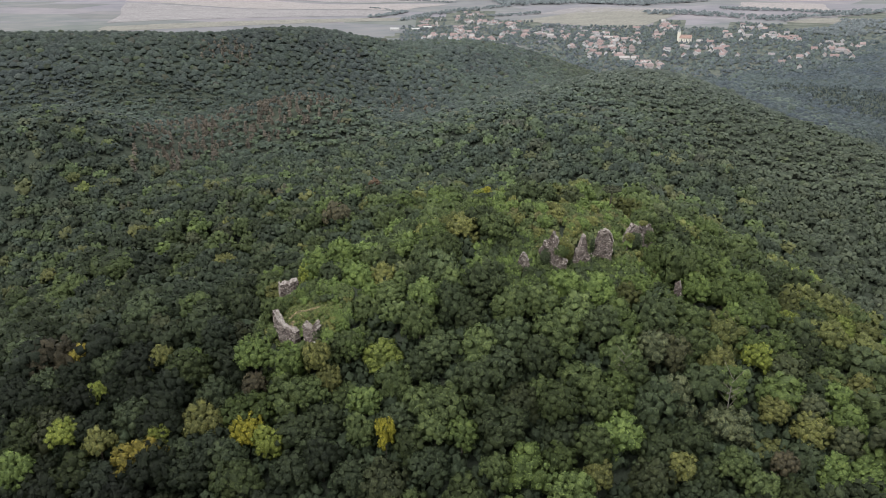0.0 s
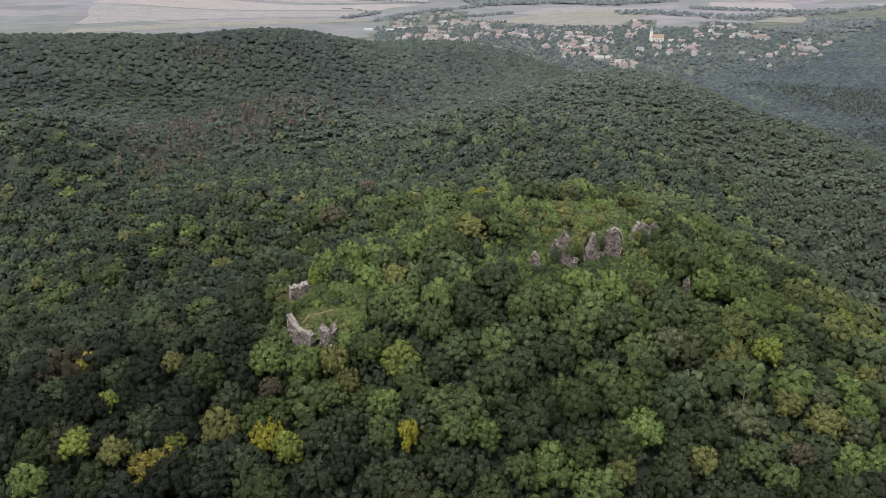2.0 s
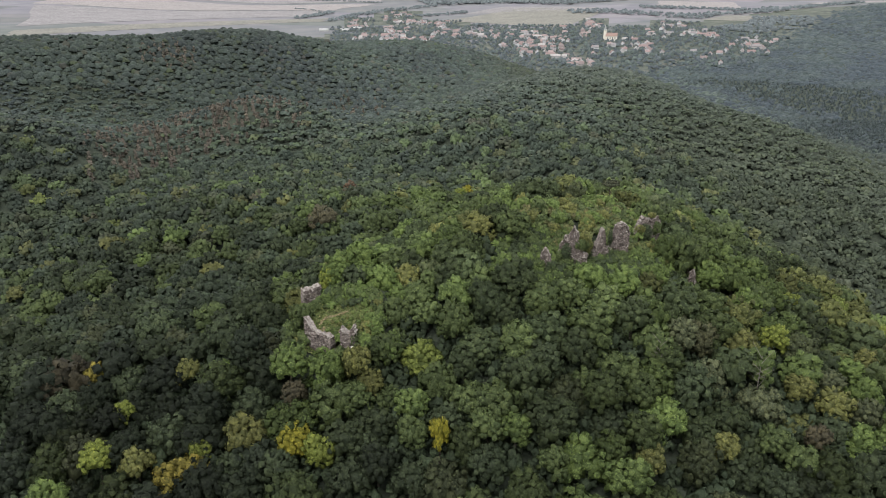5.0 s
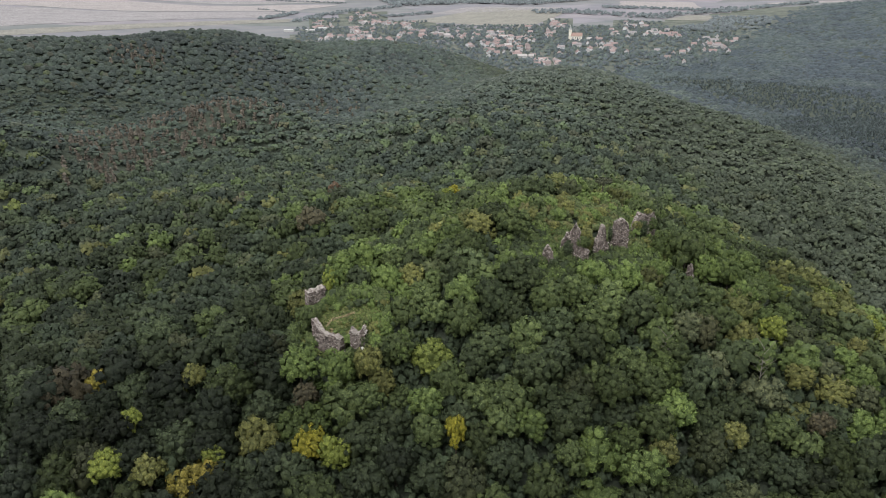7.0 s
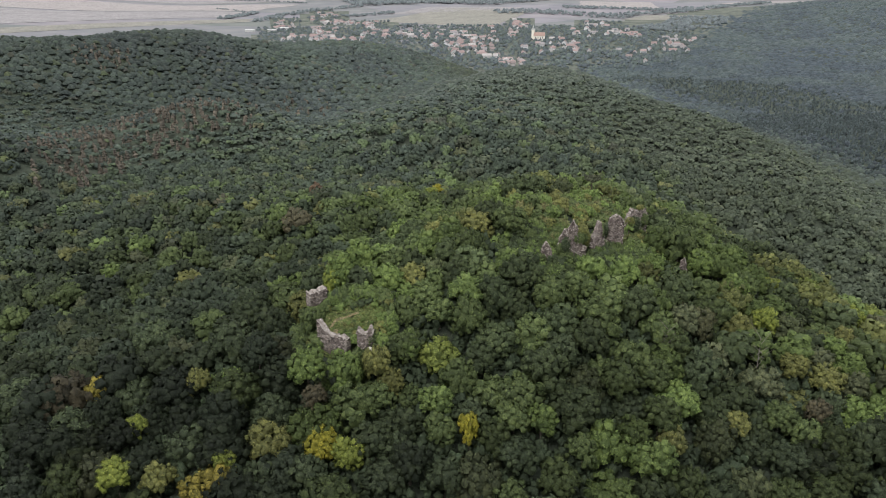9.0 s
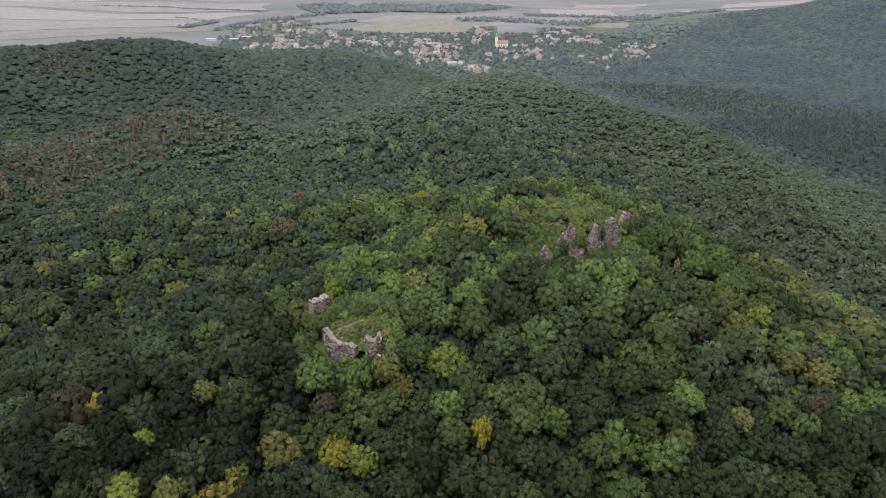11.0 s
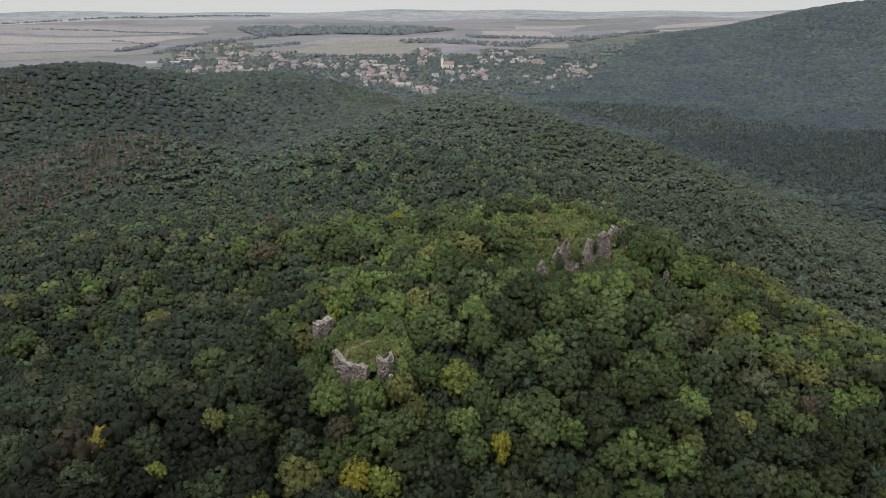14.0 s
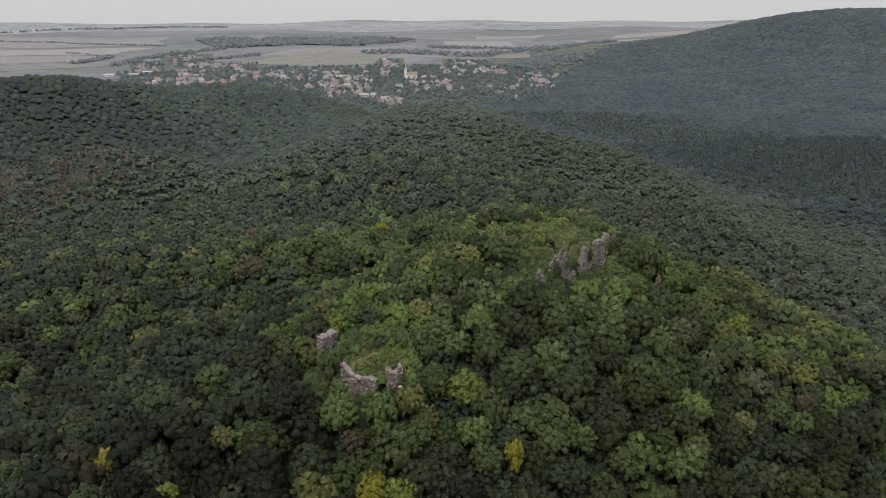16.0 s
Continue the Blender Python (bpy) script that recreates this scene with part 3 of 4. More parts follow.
    ob = mesh_object("trunk_pattern", v, q, BARK, smooth=True)
    TRUNK_MESH.append(ob.data)
    bpy.data.objects.remove(ob)


def tree(rng, name, x, y, r, tint, label, group, top=None, flat=1.0):
    """A broadleaf tree: an empty at its foot with its trunk and its crown."""
    g = gz(x, y)
    zt = top if top is not None else float(canopy(np.float64(x), np.float64(y))) + rng.normal(0.2, 1.5)
    h = max(zt - g, r * 1.25)
    root = tagged(new(name), label, "tree", group)
    root.location = (x, y, g)
    tr = new("trunk", TRUNK_MESH[int(rng.integers(0, 3))])
    tr.parent = root
    s = (h - r * 0.55) / 7.5
    tr.scale = (max(0.7, r / 4.5), max(0.7, r / 4.5), s)
    cr = new("crown", CROWN_MESH[int(rng.integers(0, 8))])
    cr.parent = root
    vert = max(r * flat * rng.uniform(0.95, 1.15), 0.4 * h)
    cr.location = (0, 0, h - vert * 0.86)
    cr.rotation_euler = (0, 0, rng.uniform(0, 6.28))
    cr.scale = (r * rng.uniform(0.93, 1.08), r * rng.uniform(0.93, 1.08), vert)
    # tone set by place: darker nearest and at the right, lighter beside the ruins
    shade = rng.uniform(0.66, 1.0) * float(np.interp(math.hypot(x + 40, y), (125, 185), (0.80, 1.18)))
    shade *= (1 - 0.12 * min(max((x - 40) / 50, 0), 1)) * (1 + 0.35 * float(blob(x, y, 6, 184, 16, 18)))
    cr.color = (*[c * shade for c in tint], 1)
    return root


LABELS = {
    DARK: "dark green oak with a dense rounded crown", DEEP: "deep green oak with a dark dense crown", MID: "green oak with a full lumpy crown",
    FRESH: "light green broadleaf tree with a broad lumpy crown", OLIVE: "olive green tree turning yellow at the tips", LIME: "yellow-green maple in early autumn colour",
    YELLOW: "bright yellow maple in autumn colour", GOLD: "golden brown tree in autumn colour", RUST: "rust-red withered tree beyond the saddle",
    GREY: "greyish thin-leaved tree on the slope", BROWN: "brown withering shrubby tree", BLUE: "blue-green oak with a dense crown"}
NAMES = {YELLOW: "maple_tree", GOLD: "maple_tree", LIME: "maple_tree", RUST: "withered_tree", BROWN: "withered_tree", GREY: "hornbeam_tree", FRESH: "linden_tree"}

PLACED = [  # tint, then x, y and crown radius of trees that stand out
    (YELLOW, [(-45.5, 137, 4.2), (-13, 131.5, 2.6)]),
    (GOLD, [(-70, 134, 6.2), (-99, 169, 3.2)]),
    (LIME, [(-40, 134, 4.2), (-90, 140, 4.4), (-87, 152, 2.8), (-67, 139, 3.0), (80, 158, 3.9), (98, 180, 4.0), (128, 178, 5.1)]),
    (OLIVE, [(-57, 142, 5.6), (-28, 149, 3.7), (-74, 162, 3.6), (-81, 138, 4.0), (52, 127, 3.8), (33, 123, 3.9), (68, 152, 4.6), (78, 141, 3.8), (85, 137, 4.6), (108, 158, 5.2)]),
    (FRESH, [(-98, 132, 4.4), (39, 133, 6.8), (18, 126, 6.8), (-67, 162, 5.1), (98, 151, 4.0), (86, 150, 3.5), (4, 131, 4.5), (-23, 157, 4.4), (96, 141, 4.5), (41, 168, 4.6), (32, 171, 4.6), (87, 129, 5.3), (94, 127, 4.6)]),
    (MID, [(-37, 146, 6.6), (-12, 146, 5.3), (-24, 146, 4.5), (27, 155, 6.6), (32, 145, 6.1), (23, 142, 4.7), (-19, 134, 4.0), (-2, 133, 4.5), (11, 123, 3.8), (43, 151, 5.8), (-32, 145, 4.2), (9, 153, 6.3), (2, 172, 6.1), (17, 163, 5.9), (-21, 160, 4.4), (-6, 159, 5.3), (67, 160, 4.7), (64, 127, 4.2), (68, 123, 5.1)]),
    (GREY, [(54, 144, 6.1), (66, 138, 6.1), (89, 145, 3.8), (93, 136, 4.1), (51, 153, 4.4)]),
    (BROWN, [(-46, 149, 3.2), (75, 127, 3.2)]),
    (DARK, [(-29, 133, 4.9), (-33, 127, 5.3), (-56, 149, 5.7), (-49, 132, 4.7), (-59, 134, 4.6), (-20, 124, 4.7), (27, 132, 5.1), (14, 147, 5.6), (-75, 146, 6.2), (-101, 158, 7.2), (-118, 178, 7.7), (-89, 165, 5.8), (55, 123, 4.6), (81, 131, 4.5), (-66, 175, 7.4), (-87, 185, 7.3), (-11, 137, 4.6)]),
]

rng = np.random.default_rng(7)
near_x, near_y, near_r = [], [], []
for tint, places in PLACED:
    for x, y, r in places:
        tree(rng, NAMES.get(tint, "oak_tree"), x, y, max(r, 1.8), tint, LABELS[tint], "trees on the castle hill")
        near_x.append(x), near_y.append(y), near_r.append(max(r, 1.8))
for x, y, r, top, tint, flat in (  # trees round the glade and the summit, with their tops
        (-36, 186.5, 5.0, 37.0, FRESH, 1.0), (-27.5, 184.5, 4.8, 34.8, FRESH, 1.0), (-20, 191, 5.2, 36.0, MID, 1.0), (-30, 193, 5.4, 38.0, FRESH, 1.0), (-38.5, 185, 3.0, 34.0, LIME, 1.0), (-23.5, 180, 4.9, 34.8, FRESH, 1.0), (-20, 168, 4.6, 30.3, MID, 1.0), (-14, 172.5, 4.8, 31.5, MID, 1.0), (-19.5, 174, 3.6, 31.0, FRESH, 1.0), (-12.5, 165, 4.6, 29.4, MID, 1.0), (-31.5, 181.5, 4.4, 33.2, DARK, 1.0), (-26.6, 172.5, 2.6, 29.0, MID, 1.0), (-42.0, 173.4, 2.1, 28.0, MID, 1.2),
        (-16.5, 181, 4.6, 35.0, OLIVE, 1.1), (-14, 214, 6.5, 36.5, FRESH, 1.0), (-45.6, 168.8, 3.2, 30.6, MID, 1.3), (-26.5, 161, 3.0, 28.8, FRESH, 1.1), (-38.6, 175.5, 2.0, 27.8, FRESH, 1.2),
        (-47.5, 155, 5.2, 25.6, FRESH, 0.9), (-38.5, 151.0, 5.0, 25.2, FRESH, 1.0), (-31, 150.8, 3.8, 27.3, OLIVE, 1.0), (-23.5, 155.5, 4.4, 27.6, MID, 1.0), (-4, 204, 6.0, 35.5, OLIVE, 1.0), (6, 197, 5.8, 37.5, OLIVE, 1.0), (2, 216, 5.5, 36.5, MID, 1.0), (22, 212, 2.6, 45.0, OLIVE, 1.5), (33, 232, 3.2, 43.0, OLIVE, 1.5),
        (66, 183, 5.6, 38.8, MID, 1.2), (70, 178, 4.4, 33.0, FRESH, 1.0), (52, 174, 4.2, 33.0, FRESH, 1.0), (-11, 176, 3.6, 31.0, MID, 1.0), (85, 175, 5.0, 25.5, MID, 1.0), (79, 172, 4.4, 26.6, FRESH, 1.0)):
    if x > -22:
        top = max(top, float(canopy(np.float64(x), np.float64(y))) - 0.5)
    tree(rng, NAMES.get(tint, "oak_tree"), x, y, r, tint, LABELS[tint], "trees on the castle hill", top, flat)
    near_x.append(x), near_y.append(y), near_r.append(r)
x, y = scatter(rng, 118, 260, 6.6)
close = castle_hill(x, y)
x, y = x[close], y[close]
order = np.argsort(np.hypot(x + 40, y - 60))
tints = wood_tints(rng, x, y)
PALETTE = (DARK, DEEP, MID, FRESH, OLIVE, LIME, GREY, BROWN, BLUE)
for i in order:
    r = rng.uniform(4.6, 7.0)
    gap = np.hypot(np.array(near_x) - x[i], np.array(near_y) - y[i]) - np.array(near_r) * 0.62
    if gap.min() < 0.32 * r:
        continue
    near_x.append(x[i]), near_y.append(y[i]), near_r.append(r)
    kind = min(PALETTE, key=lambda c: sum((a - b) ** 2 for a, b in zip(c, tints[i])))
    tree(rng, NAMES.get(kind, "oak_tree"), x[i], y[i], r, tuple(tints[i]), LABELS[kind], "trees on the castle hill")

# ------------------------------------------------------------------ the woods beyond
MIDS = [billow(40 + i, 7 + i % 2, 6, 11, 0.052, 0.48, 0.2, 1.0 + 0.08 * (i % 3), core=0.95, form=0.5, rise=0.6) for i in range(8)]
FARS = [billow(60 + i, 6, 3, 3, 0.09, 0.46, 0.28, 0.9, heart=False, form=0.5, rise=0.8) for i in range(9)]
THIN = [billow(50 + i, 7, 1, 1, 0.12, 0.4, 0.4, 0.75, 0.1, 0.62, heart=False, form=0.32, rise=1.2) for i in range(9)]
PUFFS = [softened(puff(90 + i), i) for i in range(16)]
LOW = [billow(110 + i, 5, 1, 4, 0.16, 0.4, 0.45, 0.9, -0.1, 0.6) for i in range(4)]
PINES = [conifer_shape(i, 6, 5) for i in range(5)]
SHRUBS = [billow(100 + i, 5, 1, 24, 0.115, 0.4, 0.44, 0.9, -0.1, 0.6) for i in range(6)]


def wood(name, shapes, r0, r1, step, spread, seed, label, mat):
    rng = np.random.default_rng(seed)
    x, y = scatter(rng, r0, r1, step, -41 if r0 < 300 else -36 if r0 < 980 else 5, 61 if r0 < 300 else 57)
    if r0 < 260:
        beyond = ~castle_hill(x, y)
        x, y = x[beyond], y[beyond]
        gap = np.array([np.min(np.hypot(np.array(near_x) - a, np.array(near_y) - b) - np.array(near_r) * 0.7) for a, b in zip(x, y)])
        x, y = x[gap > 2.2], y[gap > 2.2]
    stand = pine_stand(x, y)
    conifer = rng.uniform(0, 1, len(x)) < stand
    bx, by = x[~conifer], y[~conifer]
    r = step * rng.uniform(0.56, 0.56 + spread, len(bx)) * (1.08 if r0 > 400 else 1.0 if r0 > 300 else 0.94)
    top = canopy(bx, by) + rng.normal(0, 1.9 if r0 < 300 else 0.9, len(bx)) + (r - 0.65 * step) * 0.5
    tall = r * rng.uniform(0.9, 1.15, len(bx)) * (0.85 if r0 > 600 else 0.75 if r0 > 400 else 1.0)
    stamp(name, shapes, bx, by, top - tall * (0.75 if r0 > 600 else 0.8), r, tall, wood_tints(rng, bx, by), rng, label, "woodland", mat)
    return x[conifer], y[conifer]


def pine_stand(x, y):
    """How much of the wood is conifers: a dying stand on the far slope, a dark plantation in the valley."""
    s = np.clip(blob(x, y, -118, 530, 34, 30) * 1.3 + blob(x, y, -165, 500, 26, 34) * 1.1 + blob(x, y, -172, 435, 16, 34) * 0.9 + blob(x, y, -78, 610, 34, 30) + blob(x, y, -30, 690, 26, 22) * 0.6 + blob(x, y, -205, 685, 18, 18) - 0.2, 0, 0.6)
    along = (x - 500) * 0.38 + (y - 440) * 0.925
    across = (x - 500) * 0.925 - (y - 440) * 0.38
    across = across + 38 * np.sin(along / 95) + 22 * np.sin(along / 37 + 1)
    band = np.exp(-0.5 * ((across - 75 + 0.3 * along) / 78) ** 2) * np.clip((along + 120) / 80, 0, 1) * np.clip((760 - along) / 120, 0, 1)
    return np.maximum(s, np.clip(band * 2.0 - 0.3, 0, 0.88))


cx, cy = [], []
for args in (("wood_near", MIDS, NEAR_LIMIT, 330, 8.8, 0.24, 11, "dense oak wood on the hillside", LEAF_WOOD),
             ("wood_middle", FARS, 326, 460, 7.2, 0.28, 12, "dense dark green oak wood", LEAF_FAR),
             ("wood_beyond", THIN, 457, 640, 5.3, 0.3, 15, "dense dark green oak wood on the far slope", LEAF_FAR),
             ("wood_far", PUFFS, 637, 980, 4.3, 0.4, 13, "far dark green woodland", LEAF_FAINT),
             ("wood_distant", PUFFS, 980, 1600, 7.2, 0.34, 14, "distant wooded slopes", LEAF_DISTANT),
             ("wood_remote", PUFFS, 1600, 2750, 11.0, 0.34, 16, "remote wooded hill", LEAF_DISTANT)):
    px, py = wood(*args)
    cx.append(px), cy.append(py)
cx, cy = np.concatenate(cx), np.concatenate(cy)

# the wood on the slope below the flight
rng = np.random.default_rng(41)
gx, gy = np.meshgrid(np.arange(-220, 150, 8.0), np.arange(-130, 130, 7.0))
x, y = (gx + rng.uniform(-2.4, 2.4, gx.shape)).ravel(), (gy + rng.uniform(-2.4, 2.4, gx.shape)).ravel()
d, a = np.hypot(x + 40, y), np.degrees(np.arctan2(x + 40, y))
ok = (d < 118) | (((a < -41) | (a > 61)) & (d < 185))
x, y = x[ok], y[ok]
r = rng.uniform(4.0, 6.4, len(x))
stamp("wood_below", PUFFS, x, y, canopy(x, y) - r * 0.6, r, r * 1.1, wood_tints(rng, x, y), rng, "oak wood on the slope below the castle hill", "woodland", LEAF_WOOD)

# low growth under the near trees
rng = np.random.default_rng(31)
x, y = scatter(rng, 116, 205, 3.9)
low = canopy(x, y) - ground(x, y) > 6.5           # none on the open summit and the glade
x, y = x[low], y[low]
r = rng.uniform(2.3, 3.4, len(x))
stamp("undergrowth", LOW, x, y, ground(x, y) + r * 0.5, r, r * 1.3, np.array(DEEP) * rng.uniform(0.7, 1.3, (len(x), 1)), rng, "dark green undergrowth between the trees", "undergrowth")
rng = np.random.default_rng(21)
h = rng.uniform(9, 14, len(cx))
dying = (cx < 100)[:, None]
tint = np.where(dying, np.array([0.108, 0.095, 0.080]) * rng.uniform(0.75, 1.2, (len(cx), 1)), np.array([0.062, 0.078, 0.082]) * rng.uniform(0.8, 1.3, (len(cx), 1)))
stamp("conifer_stand", PINES, cx, cy, canopy(cx, cy) + rng.uniform(0.5, 4, len(cx)) - h, h * 1.15, h, tint, rng, "stands of conifers, brown and dying or dark green", "conifers", LEAF_FAR)

# ------------------------------------------------------------------ the castle ruins
def part(name, verts, quads, mat, parent, label="", smooth=False):
    ob = mesh_object(name, verts, quads, mat, smooth=smooth)
    ob.parent = parent
    return tagged(ob, label) if label else ob


def rubble_wall(a, b, tops, base, thick, seed, jag=0.34, cell=0.28):
    """A broken wall of rubble from a to b: its crest follows the given heights, jagged, its faces bulge and pit."""
    rng = np.random.default_rng(seed)
    a, b = np.array(a, float), np.array(b, float)
    length = np.linalg.norm(b - a)
    nu = max(6, int(length / cell))
    nv = max(6, int((max(tops) - base) / cell))
    along = (b - a) / length
    side = np.array([-along[1], along[0]])
    u = np.linspace(0, 1, nu + 1)
    top = np.interp(u, np.linspace(0, 1, len(tops)), tops)
    broken = np.interp(np.arange(nu + 1), np.arange(0, nu + 4, 3), rng.normal(0, jag, len(np.arange(0, nu + 4, 3))))
    top = np.maximum(top + broken + rng.normal(0, 0.35 * jag, nu + 1), base + 0.4)
    verts, quads = [], []
    ring = []                                     # a closed band of columns: front face, crest, back face
    for i in range(nu + 1):
        col = []
        prof = [(-0.5, k / nv) for k in range(nv + 1)] + [(-0.17, 1.0), (0.17, 1.0)] + [(0.5, 1 - k / nv) for k in range(nv + 1)]
        for s, h in prof:
            z = base + (top[i] - base) * h
            p = a + along * (u[i] * length)
            bulge = 0.34 * noise.noise((p[0] * 0.9, p[1] * 0.9, z * 0.9 + seed)) + 0.2 * noise.noise((p[0] * 3.1, p[1] * 3.1, z * 3.1))
            batter = 1.0 + 0.25 * (1 - h)
            q = p + side * (s * thick * batter + math.copysign(bulge, s))
            edge = 0.55 * noise.noise((z * 1.7, seed * 3.0, i * 0.5))
            q = q + along * edge * (1 if i in (0, nu) else 0.4)
            crest = 0.55 * noise.noise((p[0] * 1.9, p[1] * 1.9, s * 4 + seed)) * min(1, max(0, h - 0.7) / 0.3)
            col.append(len(verts))
            verts.append((q[0], q[1], z + crest))
        ring.append(col)
    m = len(ring[0])
    for i in range(nu):
        for k in range(m - 1):
            quads.append((ring[i][k], ring[i + 1][k], ring[i + 1][k + 1], ring[i][k + 1]))
    for i in (0, nu):                              # the broken ends
        for k in range(nv):
            f = [ring[i][k], ring[i][k + 1], ring[i][m - 2 - k], ring[i][m - 1 - k]]
            quads.append(f if i == 0 else f[::-1])
        f = [ring[i][nv], ring[i][nv + 1], ring[i][nv + 2], ring[i][nv + 3]]
        quads.append(f if i == 0 else f[::-1])
    return np.array(verts), np.array(quads)


def ivy_on(rng, cx, cy, cz, rx, ry, rz, k, size=0.22):
    d = rng.normal(0, 1, (k, 3))
    d /= np.linalg.norm(d, axis=1)[:, None]
    at = np.array([cx, cy, cz]) + d * rng.uniform(0.6, 1.05, (k, 1)) * np.array([rx, ry, rz])
    return sprays(rng, at, d + np.array([0, -0.4, 0.3]), size)


def ruin(label, pieces, ivies, seed, jag=0.34):
    """One standing piece of the castle: its masonry and the ivy that grows on it."""
    root = tagged(new("ruined_wall"), label, "ruin", "castle ruins")
    for k, (a, b, tops, base, thick) in enumerate(pieces):
        v, q = rubble_wall(a, b, tops, base, thick, seed + k, jag)
        part("masonry", v, q, RUBBLE, root)
    rng = np.random.default_rng(seed)
    for cx, cy, cz, rx, ry, rz, tint in ivies:
        v, q = ivy_on(rng, cx, cy, cz, rx, ry, rz, int(260 * rx * rz / 1.5))
        ob = part("ivy", v, q, LEAF, root, "ivy clinging to the masonry")
        ob.color = (*tint, 1)
    return root


ruin("curved remnant of a rubble wall beside a grassy glade", [((-43.7, 164.9), (-36.9, 158.3), (29.4, 28.4, 26.9, 26.3, 26.6, 27.2, 26.3), 18.5, 1.5)], [(-39.0, 158.8, 22.8, 2.6, 1.6, 1.2, FRESH)], 1)
ruin("squat broken masonry pillar with a pale block at its foot", [((-34.6, 157.3), (-31.0, 156.2), (29.8, 29.2, 28.7, 29.0, 30.5, 29.9), 21.0, 2.2)], [(-30.6, 156.6, 26.2, 1.3, 1.3, 2.0, FRESH)], 2, 0.22)
ruin("broken wall stump above the woods", [((-45.7, 179.3), (-41.0, 181.3), (30.3, 30.8, 30.5, 31.0, 31.2), 22.0, 2.4)], [(-44.6, 178.0, 25.6, 2.2, 1.2, 1.2, MID)], 3, 0.1)
ruin("small pointed stump of rubble masonry", [((20.9, 180.7), (23.9, 180.0), (37.4, 39.3, 38.0, 36.6), 31.5, 1.6)], [(20.6, 179.6, 34.6, 1.6, 1.0, 1.6, MID), (23.6, 178.9, 34.4, 1.6, 1.0, 1.5, DARK)], 4, 0.2)
ruin("jagged masonry shard overgrown with ivy", [((26.8, 182.8), (31.6, 180.7), (39.5, 42.0, 42.4, 44.8, 43.0), 31.5, 1.4), ((31.4, 180.6), (34.2, 180.0), (40.0, 38.6, 37.0), 31.5, 1.3)],
     [(28.4, 180.9, 37.2, 1.7, 1.0, 3.0, DARK), (33.4, 181.2, 41.0, 1.8, 1.3, 2.6, OLIVE), (26.6, 181.2, 36.0, 1.0, 1.0, 2.6, MID), (32.6, 180.0, 39.6, 2.2, 0.8, 1.9, MID), (28.6, 180.4, 34.2, 2.6, 1.0, 1.8, MID)], 5, 0.4)
ruin("tall pointed shard of a castle wall", [((36.2, 181.6), (41.0, 182.9), (36.3, 39.0, 43.2, 43.4, 38.0, 36.6), 32.0, 1.5)], [(34.8, 182.0, 38.6, 1.6, 1.0, 2.8, OLIVE), (38.0, 181.2, 34.6, 2.6, 1.0, 1.4, MID)], 6, 0.4)
ruin("tall broken slab of a castle wall", [((42.0, 184.4), (47.2, 183.4), (37.0, 43.6, 44.6, 45.2, 44.4, 43.0), 32.0, 1.6), ((40.9, 182.9), (42.2, 184.2), (37.0, 37.6), 32.0, 1.4)], [(44.6, 185.6, 43.0, 1.2, 1.0, 1.2, MID), (41.6, 183.0, 40.4, 0.7, 0.8, 2.6, DARK), (45.6, 182.6, 35.0, 2.6, 1.0, 1.6, MID)], 7, 0.4)
ruin("remains of a vaulted wall with an ivy-filled hollow", [((53.0, 193.5), (57.4, 195.8), (38.8, 41.6, 43.0, 41.4), 31.0, 1.3), ((58.6, 196.6), (62.6, 199.2), (41.6, 41.0, 40.6, 39.0), 31.0, 1.4)],
     [(56.4, 193.9, 37.0, 2.4, 1.2, 3.2, DARK), (59.0, 196.0, 42.2, 1.4, 1.0, 1.0, OLIVE), (54.6, 193.4, 38.6, 1.8, 1.0, 1.6, OLIVE), (60.8, 197.2, 37.4, 2.4, 1.2, 2.4, MID)], 8, 0.4)
ruin("low remnant of masonry on the slope", [((64.6, 178.6), (66.0, 177.0), (30.8, 31.6, 28.0), 24.0, 1.0)], [], 9)


def block(rng, x, y, z, s, label, mat=RUBBLE):
    v, q = ball(3)
    lump = 1 + 0.18 * np.sin(3.1 * v[:, 0] + x) + 0.14 * np.cos(4.3 * v[:, 1] + y)
    v = np.sign(v) * np.abs(v) ** 0.7 * lump[:, None] * np.array(s)
    ob = mesh_object("stone_block", v, q, mat, smooth=False)
    ob.location = (x, y, z)
    ob.rotation_euler = (0, 0, rng.uniform(0, 3))
    return tagged(ob, label, "stone", "fallen stones")


PALE = surface("pale_limestone", [(0.3, (0.5, 0.48, 0.45)), (0.7, (0.68, 0.66, 0.63))], 2.0, 0.9, 0.5)
rng = np.random.default_rng(3)
block(rng, -31.6, 155.0, 25.2, (0.8, 0.6, 0.6), "pale limestone block at the pillar's foot", PALE)
for x, y, s in ((29.0, 192.0, 0.9), (33.0, 197.5, 0.7), (31.0, 190.5, 0.6), (36.0, 191.0, 0.6)):
    block(rng, x, y, gz(x, y) + s * 0.5, (s, s * 0.8, s * 0.9), "pale weathered stone lying in the scrub", PALE)

# ------------------------------------------------------------------ scrub on the summit and grass in the glade
def scrub(name, cx, cy, rx, ry, n, r0, r1, tints, seed, label):
    rng = np.random.default_rng(seed)
    a, d = rng.uniform(0, 6.283, n), np.sqrt(rng.uniform(0, 1, n))
    x, y = cx + rx * d * np.cos(a), cy + ry * d * np.sin(a)
    r = rng.uniform(r0, r1, n)
    t = np.array(tints)[rng.integers(0, len(tints), n)] * rng.uniform(0.8, 1.2, (n, 1))
    stamp(name, SHRUBS, x, y, ground(x, y) + r * 0.35, r, r * rng.uniform(0.8, 1.3, n), t, rng, label, "scrub")


